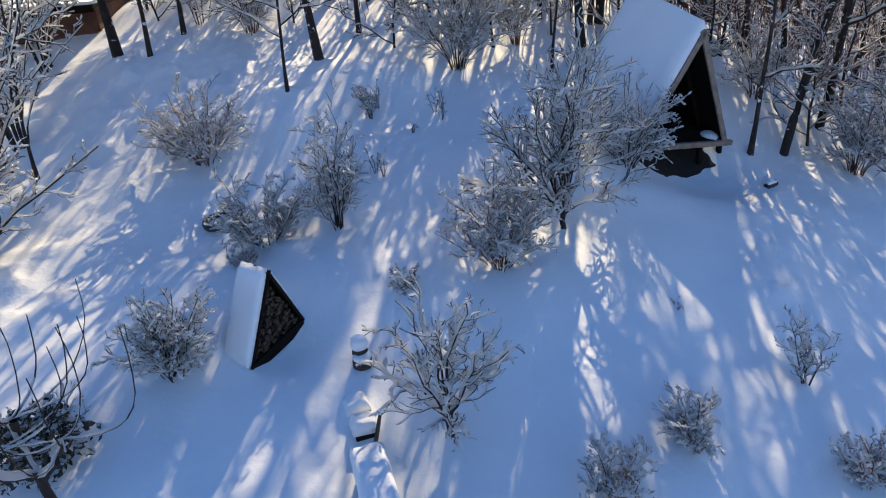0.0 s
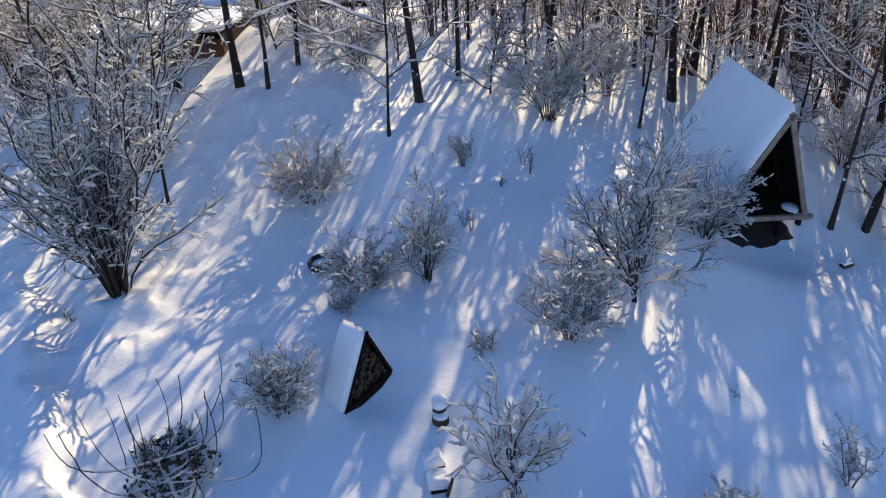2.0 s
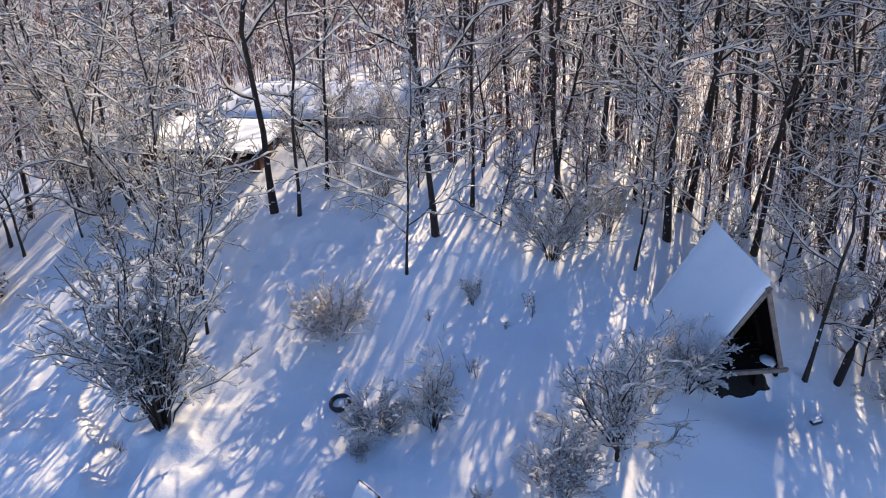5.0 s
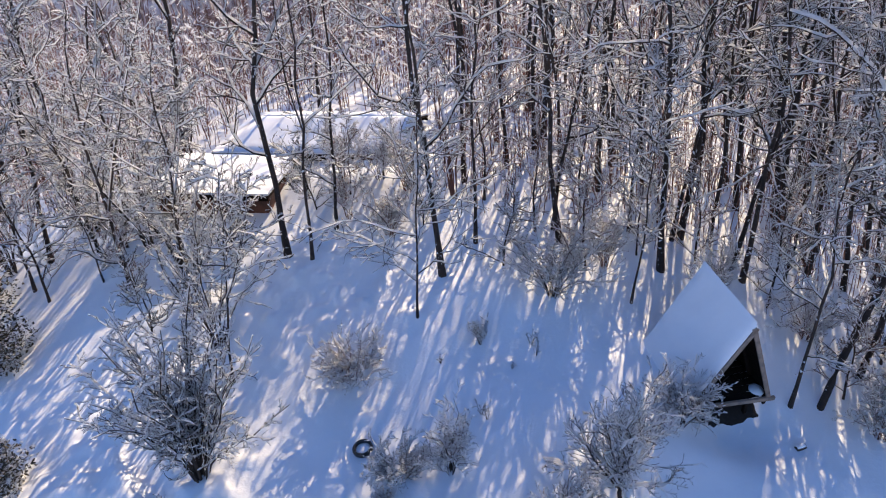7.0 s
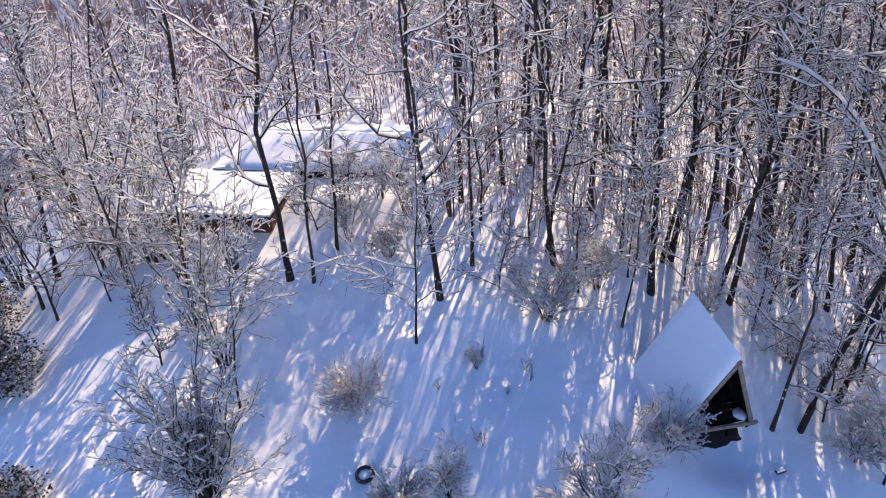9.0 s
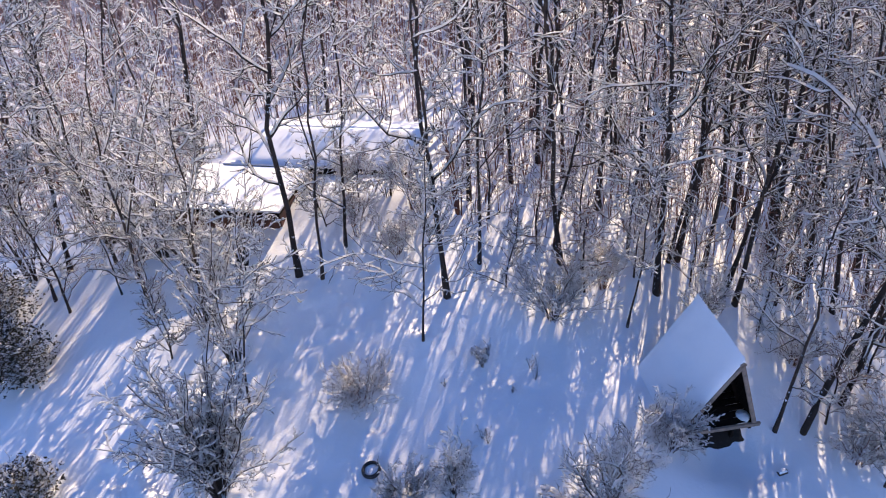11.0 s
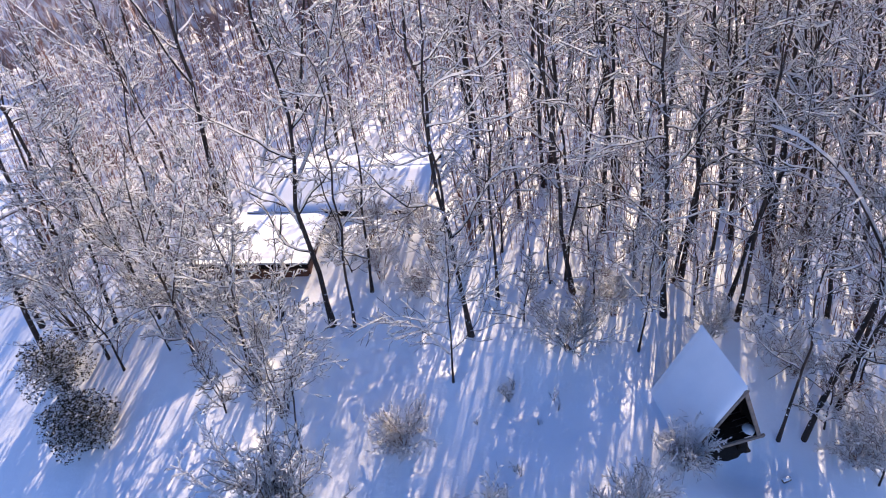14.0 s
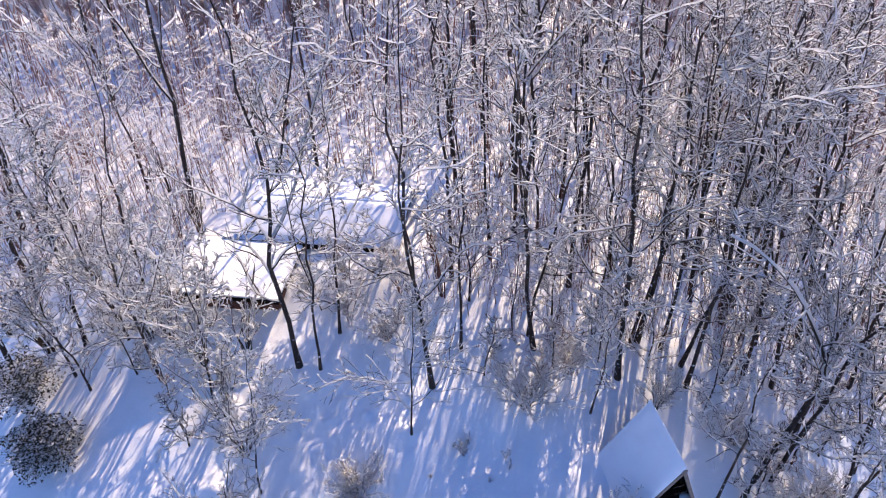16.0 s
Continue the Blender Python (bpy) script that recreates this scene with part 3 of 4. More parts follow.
# shrubs: x, y, height, half width, stems, reddish
SHRUBS = [
    (-6.7, 18.6, 2.4, 0.8, 14, 1), (-7.3, 20.2, 2.4, 0.9, 16, 1), (-6.0, 20.4, 2.2, 1.0, 16, 0), (-8.4, 19.6, 2.0, 0.8, 14, 0), (-5.0, 20.0, 2.4, 1.0, 18, 1), 
    (4.6, 17.2, 2.0, 0.9, 16, 0), (-14.6, 17.6, 2.6, 1.2, 18, 0),
    (-8.10, 9.60, 4.5, 2.0, 26, 0), (-4.00, 7.20, 1.35, 0.75, 34, 0), (0.58, 9.25, 1.45, 0.85, 38, 1), (-3.35, 10.20, 1.15, 0.9, 30, 0),
    (-2.15, 10.45, 1.75, 0.7, 20, 0), (-3.55, 9.52, 0.5, 0.25, 12, 1), (-5.1, 12.75, 1.35, 1.15, 36, 1), (0.05, 16.30, 2.2, 1.8, 36, 0),
    (2.74, 6.18, 0.8, 0.45, 18, 1), (1.62, 5.40, 0.85, 0.6, 20, 1), (4.60, 7.30, 1.15, 0.42, 6, 0), (4.80, 5.80, 0.9, 0.5, 22, 1),
    (8.64, 14.00, 2.0, 1.2, 30, 1), (-0.85, 8.75, 0.5, 0.3, 8, 0),
    (3.35, 12.9, 1.7, 1.05, 34, 0), (-1.9, 14.45, 0.8, 0.3, 8, 0), (-5.2, 18.0, 1.8, 0.8, 20, 1), (1.6, 17.9, 1.8, 0.9, 22, 1),
    (7.4, 16.8, 2.0, 1.0, 22, 1), (10.0, 15.0, 2.4, 1.2, 26, 1),
]
# dry weeds that stand out of the snow: x, y, height
WEEDS = [(-0.33, 14.2, 0.55), (-1.62, 12.1, 0.5), (-2.86, 13.45, 0.3), (-0.98, 13.67, 0.3), (-1.45, 11.95, 0.45), (-0.5, 14.55, 0.5), (-8.82, 8.95, 0.35), (3.15, 8.6, 0.25), (-1.75, 14.85, 0.6)]
for i, (x, y, tall, wide, stems, red) in enumerate(SHRUBS):
    bush = make_bush(500 + i, tall, wide, int(stems * (1.7 if tall > 3 else 0.9)), 13 if tall > 3 else 9, 4, 2.1, (0.15 if tall > 3 else 0, 0), TWIG_RED if red else TWIG, 0.011 if tall < 2.5 else 0.018 if tall < 4 else 0.024)
    tagged(bush, "bare reddish-brown shrub with snow on its twigs" if red else "bare grey-brown shrub with snow on its twigs", "shrub", "shrubs of the garden")
    put(bush, x, y, 0, 1, 0.12 if tall < 2 else 0.05)

for i, (x, y, tall) in enumerate(WEEDS):
    weed = make_bush(540 + i, tall, tall * 0.4, 5, 3, 2, 0.8, (0, 0), TWIG, 0.007, "dry_weed")
    tagged(weed, "few dry brown weed stalks standing out of the snow", "weed", "dry weeds")
    put(weed, x, y, 0, 1, 0.03)

# small many-stemmed trees below the house: x, y, height, half width, stems
for i, (x, y, tall, wide, stems) in enumerate(((-10.5, 14.6, 5.2, 2.0, 13), (-9.2, 13.4, 4.4, 1.7, 11), (-13.6, 17.6, 6.0, 2.1, 13), (-11.9, 16.6, 4.6, 1.6, 10), (-10.4, 17.1, 3.6, 1.4, 9), (-16.2, 18.4, 6.0, 2.2, 13), (-19.0, 17.2, 6.2, 2.4, 13))):
    tree = put(make_bush(560 + i, tall, wide, stems, 10, 4, 2.2, (0, 0), TWIG, 0.024, "small_tree"), x, y)
    tagged(tree, "many-stemmed small tree thick with snow", "tree", "small trees below the house")

# two small fruit trees
def fruit_tree(seed, x, y, bole, tall, wide, limbs, twigs, fine, thick, snow, drop, label):
    """A short bole that parts into a wide dome of crooked limbs."""
    rng = np.random.RandomState(seed)
    a = np.arange(limbs) * 2.4 + rng.uniform(-0.4, 0.4, limbs)
    out = np.sqrt((np.arange(limbs) + 0.4) / limbs)
    tip = np.stack([np.cos(a) * out * wide, np.sin(a) * out * wide, bole + (tall - bole) * (1.02 - drop * out ** 2.2) * rng.uniform(0.85, 1.08, limbs)], 1)
    s = np.linspace(0, 1, 8)[None, :, None]
    start = np.array([0, 0, bole]) * rng.uniform(0.55, 1.0, (limbs, 1))
    P = start[:, None] + (tip - start)[:, None] * np.concatenate([s, s, s ** 0.9], -1) + np.cumsum(rng.normal(size=(limbs, 8, 3)) * 0.028 * tall, 1) * s ** 0.7
    R = thick * 0.5 * rng.uniform(0.7, 1.1, (limbs, 1)) * np.linspace(1, 0.25, 8)[None]
    l2, r2 = branches(rng, P, R, twigs, 0.2, 0.95, 40, lambda s, t: 0.40 * t * (1.2 - 0.8 * s), 6, 0.07, 0.28, 0.65, 0.4, 0.007)
    l3, r3 = branches(rng, l2, r2, fine, 0.15, 0.95, 38, lambda s, t: 0.42 * t * (1.1 - 0.5 * s), 4, 0.08, 0.3, 0.75, 0.6, 0.005)
    trunk = np.array([[[0.03, 0, -0.15], [-0.01, 0.02, bole * 0.4], [0.01, -0.01, bole * 0.8], [0, 0, bole * 1.05]]])
    tr = thick * np.array([[1.15, 0.9, 0.8, 0.6]])
    root = new("fruit_tree")
    link("trunk", *tubes(trunk, tr, 9), BARK, root, smooth=True)
    crown = link("crown", *merge([tubes(P, R, 5), tubes(l2, r2, 3), tubes(l3, r3, 3)]), TWIG, root, smooth=True)
    lying = [snow_on(rng, P, R, 0.018 * snow, 0.05 * snow, False, 0.08, 5), snow_on(rng, l2, r2, 0.009 * snow, 0.026 * snow, False, 0.12, 4), snow_on(rng, l3, r3, 0.006 * snow, 0.017 * snow, False, 0.35, 4)]
    tagged(link("branch_snow", *merge(lying), SNOW_TWIG, crown, "white snow lying along the branches", smooth=True), kind="stuff")
    tagged(put(root, x, y), label, "tree")


fruit_tree(41, 1.72, 10.42, 0.38, 3.2, 1.6, 18, 12, 6, 0.055, 1.45, 0.74, "spreading bare fruit tree covered in snow")
fruit_tree(42, -0.26, 6.26, 0.34, 2.0, 1.05, 11, 10, 4, 0.055, 1.5, 0.78, "small pruned fruit tree with snow-thick branches")


# ---- the A-shaped shelter ----
def a_frame():
    root = thing("a_frame_shelter", pose(5.0, 13.9, 0, 0, 0, 26.1), "open wooden A-frame shelter on posts, snow on its roof", "shelter")
    deep, apex, left, right = 2.18, 1.28, (-1.70, -1.02), (0.95, -1.28)
    for name, (fx, fz) in (("left", left), ("right", right)):
        a, b = Vector((0, 0, apex)), Vector((fx, 0, fz))
        way = (b - a).normalized()
        out = Vector((-way.z, 0, way.x)) if fx > 0 else Vector((way.z, 0, -way.x))
        out = out if out.z > 0 else -out
        mid = (a + b) / 2
        turn = Matrix(((*way, 0), (0, 1, 0, 0), (*out, 0), (0, 0, 0, 1))).transposed()
        turn.translation = mid + Vector((0, deep / 2, 0)) - out * 0.03
        panel = part("roof_panel", box(((b - a).length, deep, 0.05), turn, 0.008), DARK_WOOD, root, "dark boarded roof slope")
        part("bargeboard", beam(a + Vector((0, -0.03, 0)) - out * 0.05, b + Vector((0, -0.03, 0)) - out * 0.05, 0.05, 0.13, out), TRIM, root, "weathered grey-brown edge board")
        for d in (0.7, 1.4, 2.1):
            part("rafter", beam(a + Vector((0, d, -0.06)) - out * 0.1, b + Vector((0, d, 0)) - out * 0.1, 0.05, 0.1, out), DARK_WOOD, root)
        # the snow on the slope, thicker towards its foot, with a soft edge
        n, k = 18, 22
        V = []
        for i in range(n + 1):
            for j in range(k + 1):
                s, d = i / n, j / k
                edge = min(1.0, min(s + 0.12, 1 - s, d, 1 - d) * 9)
                thick = (0.13 if fx < 0 else 0.09) * (0.35 + 0.65 * math.sin(min(1, edge) * math.pi / 2)) + 0.025 * noise.noise((s * 3, d * 3, fx))
                p = a + way * (s * ((b - a).length + 0.02)) + Vector((0, -0.02 + d * (deep + 0.06), 0)) + out * thick
                if i == 0:
                    p = a + Vector((0, -0.02 + d * (deep + 0.06), 0.15 + 0.02 * noise.noise((0, d * 4, 0))))
                V.append(p)
        top = len(V)
        for i in range(n + 1):
            for j in range(k + 1):
                V.append(a + way * (i / n * ((b - a).length + 0.02)) + Vector((0, -0.02 + j / k * (deep + 0.06), 0)) + out * 0.001)
        F = []
        for i in range(n):
            for j in range(k):
                q = i * (k + 1) + j
                F.append((q, q + 1, q + k + 2, q + k + 1))
        for j in range(k):
            q = n * (k + 1) + j
            F.append((q, q + 1, top + q + 1, top + q))
        for i in range(n):
            for q, s in ((i * (k + 1), 1), (i * (k + 1) + k, 1)):
                F.append((q, q + k + 1, top + q + k + 1, top + q))
        link("roof_snow", [tuple(v) for v in V], F, SNOW_ROOF, panel, "smooth thick snow on the roof slope", smooth=True)
    part("eave_board", beam((left[0] + 0.02, 0.02, left[1] - 0.09), (left[0] + 0.02, deep - 0.02, left[1] - 0.09), 0.05, 0.2), DARK_WOOD, root, "dark board under the eave")
    part("front_beam", beam((left[0] + 0.12, -0.05, left[1] + 0.17), (right[0] + 0.12, -0.05, right[1] - 0.02), 0.07, 0.11), TRIM, root, "weathered front beam of the platform")
    part("back_beam", beam((left[0], deep - 0.05, left[1] - 0.05), (right[0], deep - 0.05, right[1] - 0.05), 0.07, 0.13), DARK_WOOD, root)
    for k in range(11):
        d = 0.02 + k * 0.2
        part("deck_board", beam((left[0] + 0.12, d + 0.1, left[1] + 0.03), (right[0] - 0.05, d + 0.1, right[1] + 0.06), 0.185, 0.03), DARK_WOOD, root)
    # added dark boards, standing in for the black shade under the platform
    for k in range(8):
        u = left[0] + 0.15 + k * 0.25
        w = root.matrix_world @ Vector((u, 0.55, 0))
        share = (u - left[0]) / (right[0] - left[0])
        part("skirt_board", beam((u, 0.55, height(w.x, w.y) - 0.1), (u, 0.55, left[1] + (right[1] - left[1]) * share), 0.22, 0.025, (0, 1, 0), 0.004), DARK_WOOD, root)
    # boarded back
    bm = bmesh.new()
    front = [bm.verts.new(v) for v in ((0, deep - 0.1, apex - 0.1), (left[0] + 0.08, deep - 0.1, left[1]), (right[0] - 0.08, deep - 0.1, right[1]))]
    face = bm.faces.new(front)
    ext = bmesh.ops.extrude_face_region(bm, geom=[face])
    bmesh.ops.translate(bm, verts=[v for v in ext["geom"] if isinstance(v, bmesh.types.BMVert)], vec=(0, 0.04, 0))
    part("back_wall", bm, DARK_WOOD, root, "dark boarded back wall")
    for px, py in ((left[0] + 0.15, 0.1), (0.25, 0.05), (right[0] - 0.08, 0.1), (left[0] + 0.15, deep - 0.2), (right[0] - 0.1, deep - 0.2)):
        w = root.matrix_world @ Vector((px, py, 0))
        g = height(w.x, w.y) - 0.15
        share = (px - left[0]) / (right[0] - left[0])
        topz = left[1] + (right[1] - left[1]) * share - 0.08
        if topz > g:
            part("post", beam((px, py, g), (px, py, topz), 0.1, 0.1, (0, 1, 0)), DARK_WOOD, root)
    bm = bmesh.new()
    bmesh.ops.create_icosphere(bm, subdivisions=3, radius=1.0, matrix=pose(0.66, 0.22, right[1] + 0.07) @ Matrix.Diagonal((0.22, 0.2, 0.10, 1)))
    part("drifted_snow", bm, SNOW_ROOF, root, "small heap of snow on the platform", smooth=True)
    rise = Matrix.Identity(4)             # the whole frame climbs with the slope towards its back
    rise[2][1] = 0.23
    for ob in root.children_recursive:
        ob.data.transform(rise)
    return root


a_frame()


def platform_shade():
    """A near-black sheet that paints in the deep shade under the shelter's platform."""
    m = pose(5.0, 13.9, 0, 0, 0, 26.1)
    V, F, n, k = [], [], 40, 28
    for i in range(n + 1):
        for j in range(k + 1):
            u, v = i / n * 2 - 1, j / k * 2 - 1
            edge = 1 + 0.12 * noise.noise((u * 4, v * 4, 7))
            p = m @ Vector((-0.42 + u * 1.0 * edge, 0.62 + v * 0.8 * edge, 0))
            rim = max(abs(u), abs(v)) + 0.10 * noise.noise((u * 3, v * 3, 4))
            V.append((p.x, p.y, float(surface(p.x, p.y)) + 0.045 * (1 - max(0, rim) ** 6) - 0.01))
    for i in range(n):
        for j in range(k):
            q = i * (k + 1) + j
            F.append((q, q + k + 1, q + k + 2, q + 1))
    tagged(link("platform_shade", V, F, SHADE_DARK, smooth=True), "dark sheet for the deep shade under the shelter platform", "soil", kind="structure")


platform_shade()


# ---- the house behind the trees ----
def snow_slab(a, b, c, d, thick, name, parent, seed=0, res=16):
    """Snow on the sloping rectangle a, b, c, d (corners in turn), with rounded edges."""
    a, b, c, d = map(Vector, (a, b, c, d))
    V, F = [], []
    for i in range(res + 1):
        for j in range(res + 1):
            u, v = i / res, j / res
            p = (a * (1 - u) + b * u) * (1 - v) + (d * (1 - u) + c * u) * v
            e = min(u, 1 - u, v, 1 - v) * 8
            V.append(p + Vector((0, 0, thick * (0.4 + 0.6 * min(1, e) ** 0.5) + 0.02 * noise.noise((u * 4, v * 4, seed)))))
    top = len(V)
    for i in range(res + 1):
        for j in range(res + 1):
            u, v = i / res, j / res
            V.append((a * (1 - u) + b * u) * (1 - v) + (d * (1 - u) + c * u) * v)
    k = res + 1
    for i in range(res):
        for j in range(res):
            q = i * k + j
            F.append((q, q + k, q + k + 1, q + 1))
        for q, r in ((i * k, (i + 1) * k), (i * k + res, (i + 1) * k + res), (i, i + 1), (res * k + i, res * k + i + 1)):
            F.append((q, r, top + r, top + q))
    return link(name, [tuple(v) for v in V], F, SNOW_ROOF, parent, "thick snow lying on the roof", smooth=True)


def house():
    root = thing("house", pose(0, 0, 0), "low brown house with snow-covered roofs among trees", "house")
    x0, x1, y0, y1, eave, ridge = -12.6, -5.75, 22.15, 25.85, 2.44, 2.98
    base = min(height(x0, y0), height(x1, y0)) - 0.4
    ym = (y0 + y1) / 2
    for a, b in (((x0, y0), (x1, y0)), ((x1, y0), (x1, y1)), ((x1, y1), (x0, y1)), ((x0, y1), (x0, y0))):
        part("wall", beam((*a, (base + eave) / 2), (*b, (base + eave) / 2), 0.18, eave - base, (0, 0, 1)), BROWN_WALL, root, "brown boarded house wall")
    for x in (x1,):
        bm = bmesh.new()
        f = bm.faces.new([bm.verts.new(v) for v in ((x - 0.08, y0, eave), (x - 0.08, y1, eave), (x - 0.08, ym, ridge - 0.05))])
        ext = bmesh.ops.extrude_face_region(bm, geom=[f])
        bmesh.ops.translate(bm, verts=[v for v in ext["geom"] if isinstance(v, bmesh.types.BMVert)], vec=(0.16, 0, 0))
        part("gable", bm, BROWN_WALL, root)
    o = 0.35
    drop = (ridge - eave) / (ym - y0) * o
    for s, ye in ((1, y0 - o), (-1, y1 + o)):
        a, b = Vector((x0 - o, ye, eave - drop)), Vector((x1 + o, ye, eave - drop))
        c, d = Vector((x1 + o, ym, ridge)), Vector((x0 + 0.85, ym, ridge))
        roof = part("roof", roof_sheet(a, b, c, d, 0.08), DARK_WOOD, root, "dark roof slope under snow")
        part("fascia", beam(a - Vector((0, 0.02 * s, 0.06)), b - Vector((0, 0.02 * s, 0.06)), 0.03, 0.22), DARK_WOOD, root)
        up = Vector((0, 0, 0.085))
        snow_slab(a + up, b + up, c + up, d + up, 0.15, "roof_snow", roof, 3 * s)
    a, b, c = Vector((x0 - o, y1 + o, eave - drop)), Vector((x0 - o, y0 - o, eave - drop)), Vector((x0 + 0.85, ym, ridge))
    roof = part("roof", roof_sheet(a, b, c, c + Vector((0, 0.02, 0)), 0.08), DARK_WOOD, root, "dark hipped end of the roof")
    part("fascia", beam(a - Vector((0.02, 0, 0.06)), b - Vector((0.02, 0, 0.06)), 0.03, 0.2), DARK_WOOD, root)
    snow_slab(a + up, b + up, c + up, c + up + Vector((0, 0.02, 0)), 0.15, "roof_snow", roof, 5)
    # flat-roofed wing in front
    wx0, wx1, wy0, top = -14.3, -9.45, 18.65, 2.12
    for a, b in (((wx0 + 0.2, wy0 + 0.3), (wx1 - 0.2, wy0 + 0.3)), ((wx1 - 0.2, wy0 + 0.3), (wx1 - 0.2, y0)), ((wx0 + 0.2, y0), (wx0 + 0.2, wy0 + 0.3))):
        part("wall", beam((*a, (base + top) / 2), (*b, (base + top) / 2), 0.15, top - base), BROWN_WALL, root, "brown boarded wall of the wing")
    a, b, c, d = Vector((wx0, wy0, top)), Vector((wx1, wy0, top)), Vector((wx1, y0 - 0.2, top + 0.05)), Vector((wx0, y0 - 0.2, top + 0.05))
    roof = part("roof", roof_sheet(a, b, c, d, 0.1), DARK_WOOD, root, "low wing roof under snow")
    part("fascia", beam(a - Vector((0, 0.02, 0)), b - Vector((0, 0.02, 0)), 0.03, 0.18), DARK_WOOD, root)
    up = Vector((0, 0, 0.105))
    snow_slab(a + up, b + up, c + up, d + up, 0.18, "roof_snow", roof, 7)
    return root


def roof_sheet(a, b, c, d, thick):
    bm = bmesh.new()
    low = [bm.verts.new(v) for v in (a, b, c, d)]
    high = [bm.verts.new(v + Vector((0, 0, thick))) for v in (a, b, c, d)]
    bm.faces.new(low[::-1])
    bm.faces.new(high)
    for i in range(4):
        j = (i + 1) % 4
        bm.faces.new((low[i], low[j], high[j], high[i]))
    return bm


house()


# ---- things of the garden ----
def lathe(profile, sides, m=None, wobble=0.0, seed=0):
    """A turned solid from rows of radius and height, closed at its ends."""
    bm = bmesh.new()
    rings = []
    for r, z in profile:
        ring = []
        for k in range(sides):
            a = 2 * math.pi * k / sides
            q = r * (1 + wobble * noise.noise((math.cos(a) * 1.5, math.sin(a) * 1.5, z * 4 + seed)))
            ring.append(bm.verts.new((q * math.cos(a), q * math.sin(a), z)))
        rings.append(ring)
    for a, b in zip(rings, rings[1:]):
        for k in range(sides):
            bm.faces.new((a[k], a[(k + 1) % sides], b[(k + 1) % sides], b[k]))
    bm.faces.new(rings[0][::-1])
    bm.faces.new(rings[-1])
    if m:
        bm.transform(m)
    return bm


def soft_slab(sx, sy, thick, m, seed=0, res=14):
    """A pillow of snow on a rectangle, highest in the middle."""
    bm = bmesh.new()
    grid = []
    for i in range(res + 1):
        row = []
        for j in range(res + 1):
            u, v = i / res * 2 - 1, j / res * 2 - 1
            e = max(0.0, (1 - u ** 6) * (1 - v ** 6)) ** 0.5
            row.append(bm.verts.new((u * sx / 2 * (1 + 0.03 * noise.noise((v * 3, 1, seed))), v * sy / 2, thick * e + 0.12 * thick * noise.noise((u * 2, v * 3, seed)) * e)))
        grid.append(row)
    for i in range(res):
        for j in range(res):
            bm.faces.new((grid[i][j], grid[i + 1][j], grid[i + 1][j + 1], grid[i][j + 1]))
    rim = [grid[i][0] for i in range(res + 1)] + [grid[res][j] for j in range(1, res + 1)] + [grid[i][res] for i in range(res - 1, -1, -1)] + [grid[0][j] for j in range(res - 1, 0, -1)]
    bm.faces.new(rim[::-1])
    bm.transform(m)
    return bm


def wood_store():
    """A small A-shaped store full of firewood, its open end to the path."""
    root = thing("wood_store", pose(-2.70, 7.76, -1.30, 0, 0, 56.5), "small A-shaped firewood store, dark open end, snowy roof", "wood store")
    half, high, deep, tip = 0.545, 1.12, 0.54, 0.11
    # local x: along the open end; local y: into the store
    for sx in (-1, 1):
        a, b = Vector((tip, 0, high)), Vector((sx * half, 0, 0.06 if sx > 0 else -0.14))
        way = (b - a).normalized()
        out = Vector((sx * -way.z, 0, sx * way.x)) if sx > 0 else Vector((way.z, 0, -way.x))
        out = out if out.z > 0 else -out
        m = Matrix(((*way, 0), (0, 1, 0, 0), (*out, 0), (0, 0, 0, 1))).transposed()
        m.translation = (a + b) / 2 + Vector((0, deep / 2, 0))
        panel = part("roof_panel", box(((b - a).length, deep, 0.03), m, 0.005), DARK_WOOD, root, "dark boarded side")
        part("edge_board", beam(a - out * 0.03 + Vector((0, -0.015, 0)), b - out * 0.02 + Vector((0, -0.015, 0)), 0.03, 0.035, out, 0.004), DARK_WOOD, root)
        m2 = m.copy()
        m2.translation = m.translation + out * 0.016
        part("roof_snow", soft_slab((b - a).length + 0.03, deep + 0.03, 0.07 if sx < 0 else 0.04, m2, sx), SNOW_ROOF, panel, "thick snow on the sloping side", True)
    bm = bmesh.new()
    tri = [bm.verts.new(v) for v in ((tip, deep - 0.06, high - 0.04), (-half + 0.03, deep - 0.06, -0.1), (half - 0.03, deep - 0.06, 0.0))]
    f = bm.faces.new(tri)
    ext = bmesh.ops.extrude_face_region(bm, geom=[f])
    bmesh.ops.translate(bm, verts=[v for v in ext["geom"] if isinstance(v, bmesh.types.BMVert)], vec=(0, 0.03, 0))
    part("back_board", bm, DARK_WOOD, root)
    rng = random.Random(3)
    part("sill", beam((-half + 0.02, 0.0, -0.17), (half - 0.02, 0.0, 0.0), 0.04, 0.16, (0, 0, 1), 0.004), DARK_WOOD, root)
    z = -0.2
    while z < 0.78:
        room = half * (1 - z / high) - 0.07
        x, room = tip * z / high - room + rng.uniform(0, 0.03), tip * z / high + room
        while x < room - 0.02:
            r = rng.uniform(0.02, 0.04)
            y = rng.uniform(0.02, 0.11)
            side = rng.choice((5, 6, 7, 8))
            log = part("log", lathe([(r * 0.96, 0), (r, 0.012), (r, 0.45)], side, pose(x + r, y, z + r + rng.uniform(-0.01, 0.01), -90, 0, rng.uniform(-4, 4)), 0.25, x * 9), LOG_BARK, root)
            log.data.materials.append(LOG_END)
            for p in log.data.polygons:
                if p.center.y < y + 0.008:
                    p.material_index = 1
            x += 2 * r + 0.004
        z += 0.062


wood_store()


